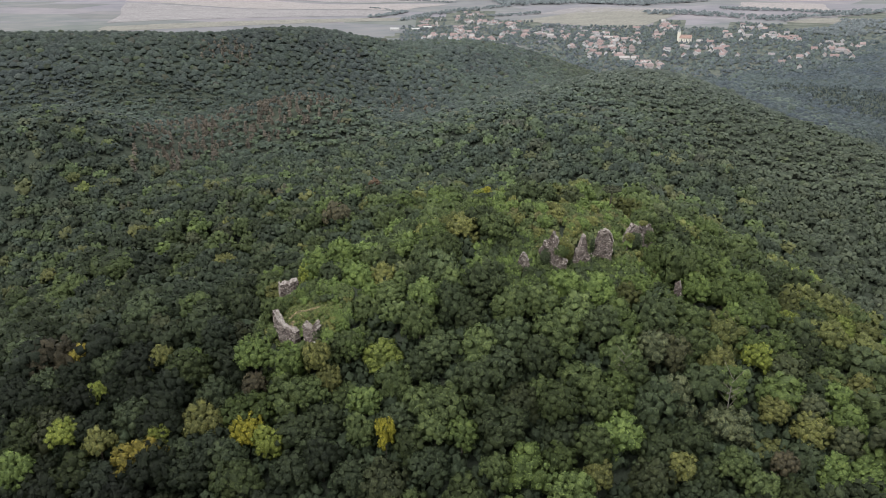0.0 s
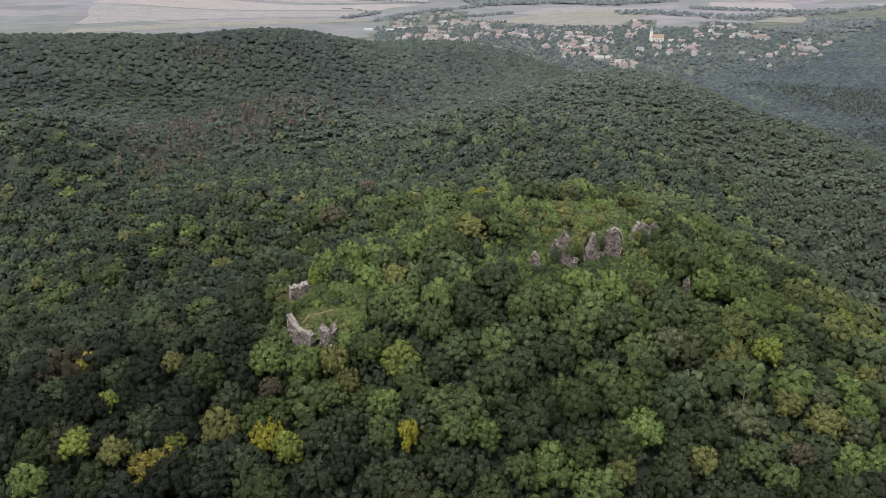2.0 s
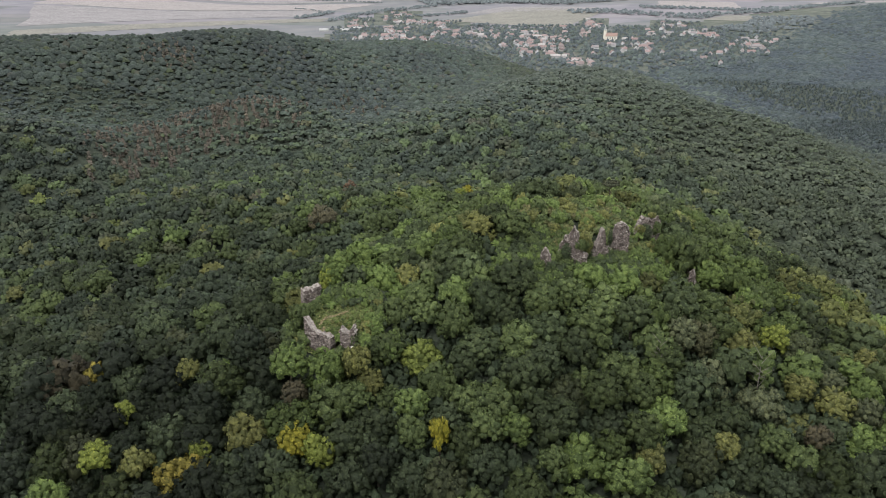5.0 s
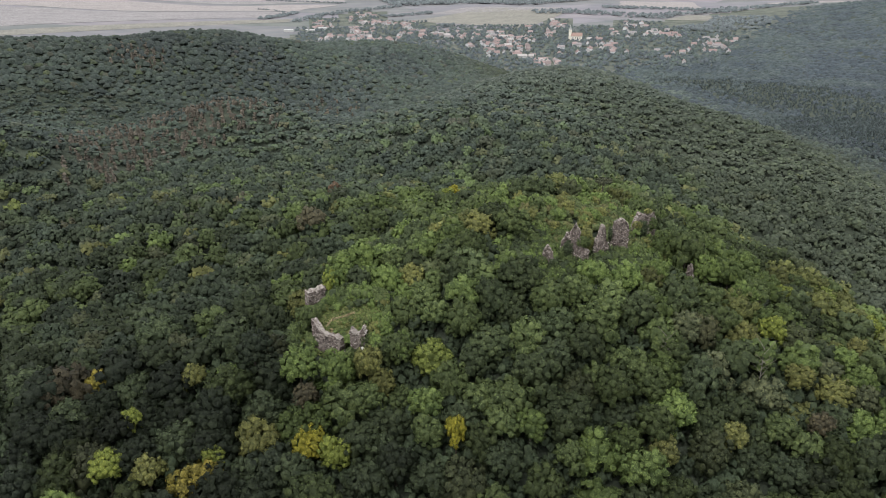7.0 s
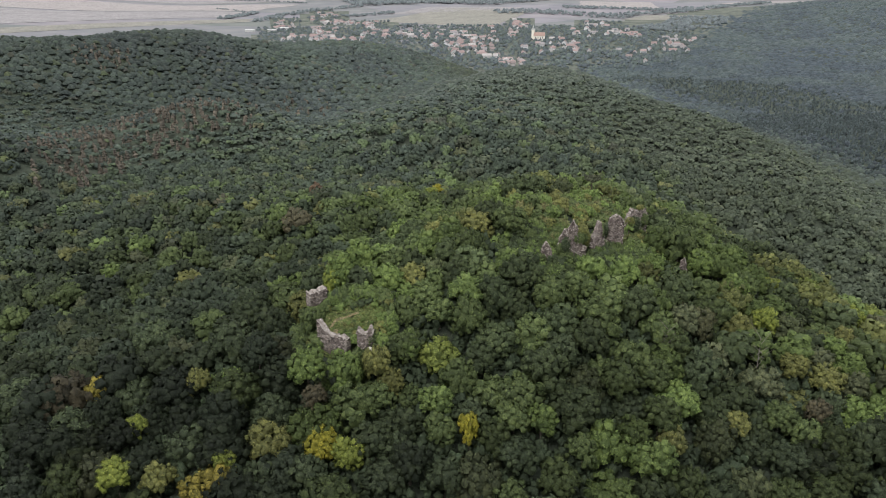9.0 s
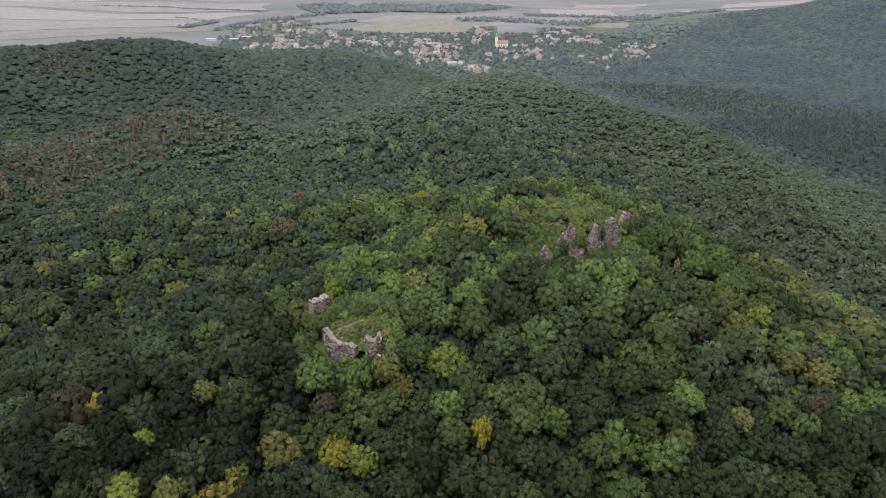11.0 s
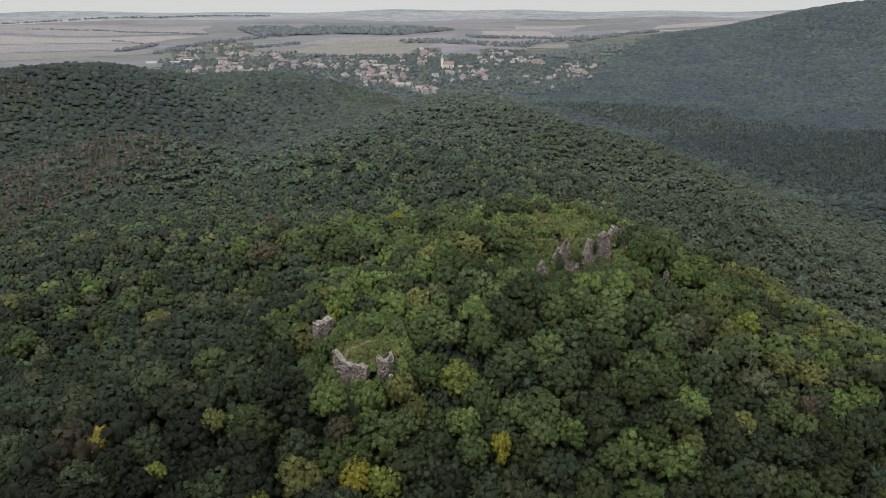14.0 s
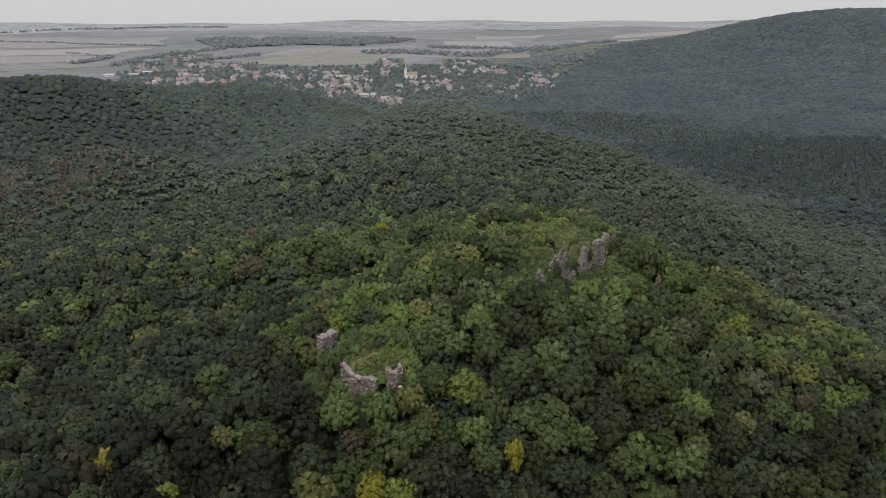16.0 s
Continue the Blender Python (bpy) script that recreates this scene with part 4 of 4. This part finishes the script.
scrub("scrub", 40, 204, 27, 19, 900, 0.8, 1.9, ((0.108, 0.134, 0.058), (0.094, 0.122, 0.054), (0.128, 0.140, 0.062), (0.142, 0.138, 0.066), MID), 51, "light green scrub and weeds over the castle summit")
scrub("scrub", 25, 173, 9, 5, 90, 1.4, 2.6, (MID, FRESH, DARK), 59, "green bushes on the slope below the castle walls")
scrub("scrub", 18, 186, 9, 11, 260, 1.0, 2.1, (MID, FRESH, DARK), 58, "green bushes at the end of the castle walls")
scrub("scrub", 28, 188, 8, 5, 110, 0.9, 1.8, (MID, FRESH), 68, "green bushes behind the castle walls")
scrub("scrub", 62, 186, 10, 12, 160, 1.2, 2.4, (MID, FRESH, OLIVE), 57, "green bushes on the shoulder of the castle hill")
scrub("scrub", 42, 179, 27, 6, 460, 1.6, 2.9, (MID, DARK, FRESH), 52, "green bushes below the castle walls")
scrub("scrub", -36, 155.5, 9, 2.5, 60, 1.2, 2.0, (MID, FRESH), 53, "bushes round the ruined wall")
scrub("scrub", -34, 164, 4.5, 3.5, 45, 0.4, 0.9, (MID, FRESH, OLIVE), 55, "low bushes in the glade")
def rim(cx, cy, r, a0, a1, n, r0, r1, seed, label):
    """Bushes along an arc, thick enough to hide the bank below."""
    rng = np.random.default_rng(seed)
    a, d = np.radians(rng.uniform(a0, a1, n)), r + rng.normal(0, 0.8, n)
    x, y, s = cx + d * np.cos(a), cy + d * np.sin(a), rng.uniform(r0, r1, n)
    t = np.array([MID, FRESH, DARK, OLIVE])[rng.choice(4, n, p=(0.4, 0.35, 0.2, 0.05))] * rng.uniform(0.85, 1.2, (n, 1))
    stamp("scrub", SHRUBS, x, y, ground(x, y) + s * 0.4, s, s * rng.uniform(0.9, 1.4, n), t, rng, label, "scrub")


def bushes(places, seed, label):
    """Bushes of the given radius whose tops reach the given heights."""
    rng = np.random.default_rng(seed)
    x, y, r, top = np.array(places, float).T
    k = len(x)
    t = np.array([MID, FRESH, FRESH, OLIVE])[rng.integers(0, 4, k)] * rng.uniform(0.9, 1.15, (k, 1))
    stamp("scrub", MIDS, x, y, top - r * 1.05, r, r * 1.15, t, rng, label, "scrub")


rng = np.random.default_rng(66)
SUMMIT = [(40 + 24 * d * math.cos(a), 206 + 15 * d * math.sin(a), s) for a, d, s in zip(rng.uniform(0, 6.283, 75), np.sqrt(rng.uniform(0.02, 1, 75)), rng.uniform(1.3, 2.7, 75))]
bushes([(x, y, s, gz(x, y) + 1.5 * s) for x, y, s in SUMMIT if y > 189 - 0.1 * (x - 40)], 67, "rounded light green bushes on the castle summit")
bushes([(-35.0, 155.2, 1.7, 25.6), (-33.8, 153.8, 1.6, 24.2), (-29.0, 155.6, 1.8, 27.4), (-37.4, 156.4, 1.6, 24.0), (-29.0, 156.6, 2.0, 28.2), (-35.3, 159.4, 1.6, 27.0), (-34.4, 161.0, 1.5, 27.2), (-36.2, 161.0, 1.4, 26.8), (-29.4, 158.6, 2.0, 29.0), (-28.0, 161.6, 2.1, 29.0), (-27.4, 165.4, 2.2, 29.2), (-27.0, 169.0, 2.0, 29.4),
        (-38.4, 178.8, 1.8, 29.4), (-45.4, 177.4, 1.9, 27.4), (-42.6, 177.0, 1.7, 27.4), (-44.6, 171.6, 1.8, 28.6), (-41.0, 174.6, 1.8, 28.8), (-36.6, 175.6, 1.9, 29.0), (-31.2, 175.2, 1.8, 29.2)], 65, "round green bushes about the glade and its walls")
rim(-35.5, 167.5, 10.2, -25, 205, 80, 1.2, 2.4, 63, "bushes on the rim of the glade")
rim(-35.5, 166.5, 7.6, 262, 282, 9, 0.9, 1.5, 64, "bushes in the gap of the ruined wall")
scrub("scrub", -33, 174.5, 7, 2.5, 45, 0.8, 1.6, (MID, DARK, FRESH), 56, "bushes along the edge of the glade")
scrub("scrub", -48.5, 172, 4.5, 6, 70, 1.2, 2.3, (MID, DARK), 69, "green bushes on the slope beside the glade")
scrub("scrub", -43, 177.2, 6.5, 2.6, 60, 1.0, 1.7, (MID, FRESH), 54, "bushes round the wall stump")


def tussocks(cx, cy, rx, ry, n, seed, label):
    """Blades of rough grass, bent over, three to a tuft."""
    rng = np.random.default_rng(seed)
    a, d = rng.uniform(0, 6.283, n), np.sqrt(rng.uniform(0, 1, n))
    x, y = cx + rx * d * np.cos(a), cy + ry * d * np.sin(a)
    at = np.column_stack([x, y, ground(x, y) + 0.14])
    v, q = sprays(rng, at, np.tile([0, 0, 1.0], (n, 1)) + rng.normal(0, 0.3, (n, 3)), 0.27, -0.4)
    pal = np.array([(0.15, 0.175, 0.065), (0.20, 0.195, 0.10), (0.12, 0.155, 0.055), (0.095, 0.135, 0.048)])
    t = pal[rng.integers(0, 4, n)]
    bend = np.hypot(x + 35.5, (y - 166) * 1.25)                      # a trodden path along the inner edge
    trodden = (np.abs(bend - 4.9 + 0.5 * np.sin(x)) < 0.45) & (y > 167) & (x < -33) | (np.abs(x + 38.6 + 0.25 * (y - 162)) < 0.5) & (y < 166) & (y > 160)
    t = np.where(trodden[:, None], np.array([0.26, 0.22, 0.14]) * rng.uniform(0.8, 1.2, (n, 1)), t)
    tagged(mesh_object("grass", v, q, LEAF_WOOD, np.repeat(t, 4, 0)), label, "grass", kind="stuff")


tussocks(-35.5, 168, 10.5, 9, 13000, 61, "dry yellow-green grass with a trodden path in the glade")
tussocks(42, 209, 17, 11, 4500, 62, "dry yellow-green grass between scrub on the castle summit")


def umbrella_pine(x, y, top):
    """A pine with a flat, open crown on a bare trunk."""
    rng = np.random.default_rng(77)
    g = gz(x, y)
    h = top - g
    root = tagged(new("pine_tree"), "dark pine with a flat open crown on a bare trunk", "tree", "trees on the castle hill")
    root.location = (x, y, g)
    v, q = trunk_shape(h * 0.9, 0.22, 4, 5)
    part("trunk", v, q, BARK, root, smooth=True)
    parts = []
    for i in range(9):
        a = i * 2.4
        c = np.array([math.cos(a) * (0.6 + 0.22 * i), math.sin(a) * (0.6 + 0.22 * i), h * 0.88 - 0.08 * i + rng.normal(0, 0.3)])
        d = rng.normal(0, 1, (160, 3))
        d /= np.linalg.norm(d, axis=1)[:, None]
        parts.append(sprays(rng, c + d * np.array([1.6, 1.6, 0.5]), d, 0.26))
    v, q = join(parts)
    part("crown", v, q, LEAF, root).color = (0.062, 0.068, 0.045, 1)


umbrella_pine(57, 229, 44.5)
for x, y, r, top, tint, name in ((-36, 360, 4.2, 10.0, RUST, "withered_tree"), (17, 322, 3.6, 15.5, LIME, "maple_tree"), (21, 326, 3.0, 15.5, YELLOW, "maple_tree")):
    tree(rng, name, x, y, r, tint, LABELS[tint], "trees beyond the castle", top)

# ------------------------------------------------------------------ farmland: fields, hedges, roads
def field(corners, stops, label):
    """A field draped over the land between four corners."""
    mat = surface("field_soil", stops, 0.02, 0.95, 0.0, fine=0.15)
    c = np.array(corners, float)
    n = 18
    u, v = np.meshgrid(np.linspace(0, 1, n), np.linspace(0, 1, n))
    wob = 0.02 * np.sin(u * 9 + v * 5)
    u2, v2 = np.clip(u + wob * (v * (1 - v)) * 4, 0, 1), np.clip(v + wob * (u * (1 - u)) * 4, 0, 1)
    p = ((1 - u2) * (1 - v2))[..., None] * c[0] + (u2 * (1 - v2))[..., None] * c[1] + (u2 * v2)[..., None] * c[2] + ((1 - u2) * v2)[..., None] * c[3]
    x, y = p[..., 0].ravel(), p[..., 1].ravel()
    i, j = np.meshgrid(np.arange(n - 1), np.arange(n - 1), indexing="ij")
    q = np.stack([i * n + j, i * n + j + 1, (i + 1) * n + j + 1, (i + 1) * n + j], -1).reshape(-1, 4)
    ob = mesh_object("field", np.column_stack([x, y, ground(x, y) + 0.6]), q, mat, smooth=True)
    tagged(ob, label, "field", kind="structure")


# soil colours shifted towards blue for the haze over them
STRAW = [(0.3, (0.188, 0.178, 0.184)), (0.7, (0.240, 0.227, 0.232))]
PALE_STRAW = [(0.3, (0.225, 0.205, 0.207)), (0.7, (0.272, 0.25, 0.245))]
PASTURE = [(0.3, (0.158, 0.157, 0.140)), (0.7, (0.212, 0.202, 0.180))]
field([(205, 2240), (508, 1935), (739, 2299), (532, 2560)], PASTURE, "dry yellowish pasture on a rise behind the village")
field([(300, 2470), (700, 2330), (759, 2420), (474, 2645)], STRAW, "straw-coloured stubble field on the rise")
field([(-900, 1860), (-136, 2267), (-122, 2366), (-910, 1990)], PASTURE, "dry meadow strip beside the village")
field([(-950, 2090), (-226, 2380), (-139, 2574), (-1150, 2720)], STRAW, "straw-coloured stubble field")
field([(-1180, 2770), (-139, 2600), (26, 2852), (-1300, 3300)], PALE_STRAW, "pale stubble field")
field([(-1320, 3420), (52, 2956), (98, 3384), (-1400, 4000)], STRAW, "broad stubble field")
field([(984, 2467), (1214, 2300), (1381, 2698), (1073, 2671)], PALE_STRAW, "pale stubble strip beyond the village")
field([(1290, 2832), (1688, 2937), (1776, 3056), (1410, 3061)], PALE_STRAW, "pale stubble strip far off")
field([(943, 2038), (1075, 1921), (1171, 2011), (1064, 2114)], PASTURE, "terraced pasture above the village")
field([(1500, 2350), (1900, 2250), (2000, 2400), (1560, 2500)], PALE_STRAW, "pale stubble field below the wooded hill")


field([(1753, 2529), (2298, 2642), (2450, 2800), (1940, 2720)], PALE_STRAW, "pale stubble field beside the wooded hill")


# the default tint holds haze: paler and bluer than the trees themselves
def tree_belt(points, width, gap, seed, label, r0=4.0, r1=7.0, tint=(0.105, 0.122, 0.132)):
    rng = np.random.default_rng(seed)
    xs, ys = [], []
    for (xa, ya), (xb, yb) in zip(points, points[1:]):
        n = max(2, int(math.hypot(xb - xa, yb - ya) * width / gap ** 2))
        t = rng.uniform(0, 1, n)
        off = rng.uniform(-0.5, 0.5, n) * width
        ln = math.hypot(xb - xa, yb - ya)
        xs.append(xa + (xb - xa) * t - (yb - ya) / ln * off)
        ys.append(ya + (yb - ya) * t + (xb - xa) / ln * off)
    x, y = np.concatenate(xs), np.concatenate(ys)
    r = rng.uniform(r0, r1, len(x))
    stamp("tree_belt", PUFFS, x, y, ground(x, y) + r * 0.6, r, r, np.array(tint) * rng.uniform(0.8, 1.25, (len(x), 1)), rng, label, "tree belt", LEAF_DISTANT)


tree_belt([(200, 2960), (413, 2990), (684, 2900), (816, 2600)], 340, 16, 1, "dark wood between far fields", 7, 10)
tree_belt([(-227, 2326), (-176, 2428), (-122, 2556)], 26, 8, 2, "dark thicket at the edge of a field")
tree_belt([(-267, 2709), (-206, 2641), (-152, 2555)], 10, 8, 3, "hedgerow between stubble fields", 2.5, 4)
tree_belt([(-640, 3400), (-337, 3370), (-125, 3085), (48, 2890)], 18, 10, 4, "hedgerow between stubble fields", 3, 5)
tree_belt([(-800, 3900), (-376, 4050), (-127, 4020), (476, 4498)], 30, 14, 5, "far line of trees", 5, 8)
tree_belt([(157, 2439), (231, 2464), (329, 2504)], 40, 10, 6, "dark orchard strip beside the village")
tree_belt([(900, 2390), (1059, 2357), (1180, 2223), (1300, 2250)], 60, 12, 7, "dark row of trees above the village")
tree_belt([(279, 2033), (327, 2043)], 26, 8, 8, "clump of trees at the foot of the pasture", 5, 8)
tree_belt([(-122, 2264), (-59, 2439), (50, 2625), (108, 2670), (256, 2791)], 40, 12, 9, "trees along a stream")
tree_belt([(624, 2326), (774, 2290), (860, 2200), (1000, 2080)], 90, 13, 10, "scrubby trees above the village", 4, 7)
tree_belt([(900, 1760), (1040, 1800), (1150, 1960)], 160, 13, 11, "scrubby wooded slope above the village", 4, 7)
tree_belt([(1000, 2150), (1202, 2132), (1350, 2200), (1600, 2280)], 60, 14, 12, "wood edge below the hill", 5, 8)

# ------------------------------------------------------------------ the village
PLASTER = bpy.data.materials.new("house_plaster")
t, n, l, out = nodes_of(PLASTER)
pb = n.new("ShaderNodeBsdfPrincipled")
pb.inputs["Roughness"].default_value = 0.9
l.new(mix_node(t, "MULTIPLY", 0.5, n.new("ShaderNodeObjectInfo").outputs["Color"], ramp_node(t, noise_node(t, 0.6), [(0.3, (0.75, 0.74, 0.72)), (0.7, (1.05, 1.05, 1.05))])), pb.inputs["Base Color"])
l.new(pb.outputs[0], out.inputs[0])
TILE = bpy.data.materials.new("roof_tiles")
t, n, l, out = nodes_of(TILE)
pb = n.new("ShaderNodeBsdfPrincipled")
pb.inputs["Roughness"].default_value = 0.85
l.new(mix_node(t, "MULTIPLY", 0.8, n.new("ShaderNodeObjectInfo").outputs["Color"], ramp_node(t, noise_node(t, 0.9, 5), [(0.3, (0.65, 0.62, 0.6)), (0.7, (1.15, 1.12, 1.1))])), pb.inputs["Base Color"])
l.new(pb.outputs[0], out.inputs[0])
GLASS_DARK = surface("window_glass", [(0.3, (0.03, 0.035, 0.04)), (0.7, (0.06, 0.065, 0.07))], 1.0, 0.2, 0.0)


def house_meshes(w, d, h, rise):
    """Walls with gables, an overhanging roof of two thick slopes, and a chimney."""
    W, D = w / 2, d / 2
    v = [(-W, -D, -2), (W, -D, -2), (W, D, -2), (-W, D, -2), (-W, -D, h), (W, -D, h), (W, D, h), (-W, D, h), (-W, 0, h + rise), (W, 0, h + rise)]
    walls = (v, [(0, 1, 5, 4), (2, 3, 7, 6), (1, 2, 6, 5), (3, 0, 4, 7)], [(5, 6, 9), (7, 4, 8)])
    o, th = 0.5, 0.28
    k = rise / D
    rv, rq = [], []
    for s in (-1, 1):
        b = len(rv)
        e, ze = s * (D + o), h - k * o
        rv += [(-W - o, e, ze), (W + o, e, ze), (W + o, 0, h + rise), (-W - o, 0, h + rise), (-W - o, e, ze + th), (W + o, e, ze + th), (W + o, 0, h + rise + th), (-W - o, 0, h + rise + th)]
        rq += [tuple(b + i for i in f) for f in ((0, 1, 2, 3), (4, 7, 6, 5), (0, 4, 5, 1), (1, 5, 6, 2), (3, 7, 4, 0))]
    c = []
    cx, cy, cw = W * 0.4, D * 0.25, 0.4
    for z in (h, h + rise + 1.1):
        c += [(cx - cw, cy - cw, z), (cx + cw, cy - cw, z), (cx + cw, cy + cw, z), (cx - cw, cy + cw, z)]
    cq = [(0, 1, 5, 4), (1, 2, 6, 5), (2, 3, 7, 6), (3, 0, 4, 7), (4, 5, 6, 7)]
    def plain(name, v, f, mat):
        me = bpy.data.meshes.new(name)
        me.from_pydata(v, [], f)
        me.materials.append(mat)
        return me
    return (plain("walls", v, walls[1] + walls[2], PLASTER), plain("roof", rv, rq, TILE), plain("chimney", c, cq, PLASTER))


HOUSES = [house_meshes(*s) for s in ((12, 8, 3.4, 3.6), (16, 8, 3.2, 3.4), (10, 9, 4.6, 4.0), (20, 9, 3.6, 3.6), (11, 10, 5.6, 3.6), (26, 11, 4.2, 3.2))]
# haze is put into both lists: cooler walls, roofs drained of colour
WALLS = ((0.55, 0.55, 0.57), (0.49, 0.475, 0.48), (0.61, 0.61, 0.64), (0.42, 0.395, 0.395), (0.48, 0.47, 0.485))
ROOFS = (((0.245, 0.185, 0.182), "red-brown tiled"), ((0.29, 0.232, 0.23), "pale red tiled"), ((0.24, 0.23, 0.24), "grey-brown"), ((0.20, 0.166, 0.166), "dark brown tiled"), ((0.36, 0.35, 0.35), "pale grey"))


def house(rng, x, y, turn):
    k = int(rng.choice(6, p=(0.28, 0.22, 0.2, 0.14, 0.1, 0.06)))
    roof, word = ROOFS[int(rng.choice(5, p=(0.28, 0.27, 0.2, 0.13, 0.12)))]
    wall = WALLS[int(rng.integers(0, 5))]
    root = tagged(new("house"), f"plastered village house with a {word} gable roof", "house", "village houses")
    root.location, root.rotation_euler = (x, y, gz(x, y) + 0.3), (0, 0, turn)
    for name, me, col in zip(("wall", "roof", "chimney"), HOUSES[k], (wall, roof, (0.4, 0.3, 0.26))):
        o = new(name, me)
        o.parent = root
        o.color = (*col, 1)
    return root


rng = np.random.default_rng(5)
homes = [(556, 1690)]
for cx0, cy0, ax, ay, bx, by, count in CORE + EDGE:
    placed, tries = 0, 0
    street = math.atan2(ay, ax) + (rng.uniform(-0.3, 0.3))
    while placed < count and tries < 400:
        tries += 1
        u, w = rng.uniform(-1, 1), rng.uniform(-1, 1)
        hx, hy = cx0 + u * ax + w * bx, cy0 + u * ay + w * by
        if min(math.hypot(hx - px, hy - py) for px, py in homes) < 13:
            continue
        homes.append((hx, hy))
        house(rng, hx, hy, street + rng.choice((0, math.pi / 2)) + rng.normal(0, 0.12))
        placed += 1


def church(x, y):
    g = gz(x, y)
    root = tagged(new("church"), "cream village church with a red roof and a slender tower", "church")
    root.location, root.rotation_euler = (x, y, g), (0, 0, radians(-25))
    nave = house_meshes(26, 12, 11, 7)
    for name, me, col in zip(("nave", "roof"), nave, ((0.74, 0.70, 0.64), (0.31, 0.22, 0.19))):
        o = new(name, me)
        o.parent, o.color = root, (*col, 1)
    bm = bmesh.new()
    bmesh.ops.create_cube(bm, size=1, matrix=Matrix.Translation((-15.5, 0, 11)) @ Matrix.Diagonal((6.4, 6.4, 26, 1)))
    bmesh.ops.create_cube(bm, size=1, matrix=Matrix.Translation((-15.5, 0, 24.2)) @ Matrix.Diagonal((7.0, 7.0, 0.6, 1)))
    me = bpy.data.meshes.new("tower")
    bm.to_mesh(me)
    me.materials.append(PLASTER)
    o = new("tower", me)
    o.parent, o.color = root, (0.82, 0.77, 0.68, 1)
    bm = bmesh.new()
    for r0, r1, z, dz in ((4.6, 2.6, 26.0, 3.0), (1.9, 1.9, 28.4, 2.0), (2.4, 0.15, 32.6, 6.4)):
        bmesh.ops.create_cone(bm, cap_ends=True, segments=8, radius1=r0, radius2=r1, depth=dz, matrix=Matrix.Translation((-15.5, 0, z)))
    me = bpy.data.meshes.new("spire")
    bm.to_mesh(me)
    me.materials.append(TILE)
    o = new("spire", me)
    o.parent, o.color = root, (0.34, 0.36, 0.36, 1)
    for s in (-1, 1):
        for i in range(4):
            bm = bmesh.new()
            bmesh.ops.create_cube(bm, size=1, matrix=Matrix.Translation((-8 + i * 5.6, s * 6.02, 6)) @ Matrix.Diagonal((1.4, 0.1, 4.6, 1)))
            me = bpy.data.meshes.new("window")
            bm.to_mesh(me)
            me.materials.append(GLASS_DARK)
            new("window", me).parent = root


church(562, 1690)


def shed(x, y, turn):
    """A long pale farm shed."""
    root = tagged(new("farm_shed"), "long pale farm shed with a light metal roof", "shed", "farm sheds")
    root.location, root.rotation_euler = (x, y, gz(x, y) + 0.3), (0, 0, turn)
    for name, me, col in zip(("wall", "roof"), house_meshes(24, 11, 4.0, 2.2), ((0.46, 0.46, 0.46), (0.44, 0.45, 0.46))):
        o = new(name, me)
        o.parent, o.color = root, (*col, 1)


for x, y in ((-128, 1990), (-72, 1985), (-40, 2030)):
    shed(x, y, radians(-14))


def snag(x, y, top, seed):
    """A dead tree: bare grey limbs above its neighbours."""
    g = gz(x, y)
    v, q = trunk_shape(top - g, 0.16, 7, seed)
    root = tagged(new("dead_tree"), "dead tree with bare grey branches among oaks", "tree", "dead trees")
    root.location = (x, y, g)
    part("trunk", v, q, DEADWOOD, root, smooth=True)
    rng = np.random.default_rng(seed)
    for i in range(5):
        a, z = i * 1.3, (top - g) * (0.72 + 0.05 * i)
        v, q = trunk_shape(2.6, 0.06, 3, seed + i)
        o = part("branch", v, q, DEADWOOD, root, smooth=True)
        o.location, o.rotation_euler = (0.1, 0.1, z), (math.cos(a) * 0.9, math.sin(a) * 0.9, a)


DEADWOOD = surface("dead_wood", [(0.3, (0.13, 0.12, 0.105)), (0.7, (0.21, 0.195, 0.175))], 2.0, 0.9, 0.4)
for x, y, top, seed in ((43, 146.5, 24.4, 1), (67, 141.5, 20.5, 2)):
    snag(x, y, top, seed)

# gardens and trees between the houses
rng = np.random.default_rng(8)
gx, gy, gr = [], [], []
for cx0, cy0, ax, ay, bx, by, count in CORE + EDGE:
    k = int(40 + math.hypot(ax, ay) * math.hypot(bx, by) / 60)
    u, w = rng.uniform(-1.5, 1.5, k), rng.uniform(-1.35, 1.35, k)
    gx.append(cx0 + u * ax + w * bx), gy.append(cy0 + u * ay + w * by)
k = 7500
u, w = rng.uniform(0, 1, k), rng.uniform(0, 1, k)
az, dd = np.radians(-2 + 33 * u), 1000 + 1080 * w
gx.append(-40 + dd * np.sin(az)), gy.append(dd * np.cos(az))
gx, gy = np.concatenate(gx), np.concatenate(gy)
H = np.array(homes)
free = np.array([np.min(np.hypot(H[:, 0] - a, H[:, 1] - b)) > 8.5 for a, b in zip(gx, gy)]) & (open_land(gx, gy) > 0.02)
gx, gy = gx[free], gy[free]
gr = rng.uniform(2.4, 5.2, len(gx))
# garden greens with a blue haze mixed in
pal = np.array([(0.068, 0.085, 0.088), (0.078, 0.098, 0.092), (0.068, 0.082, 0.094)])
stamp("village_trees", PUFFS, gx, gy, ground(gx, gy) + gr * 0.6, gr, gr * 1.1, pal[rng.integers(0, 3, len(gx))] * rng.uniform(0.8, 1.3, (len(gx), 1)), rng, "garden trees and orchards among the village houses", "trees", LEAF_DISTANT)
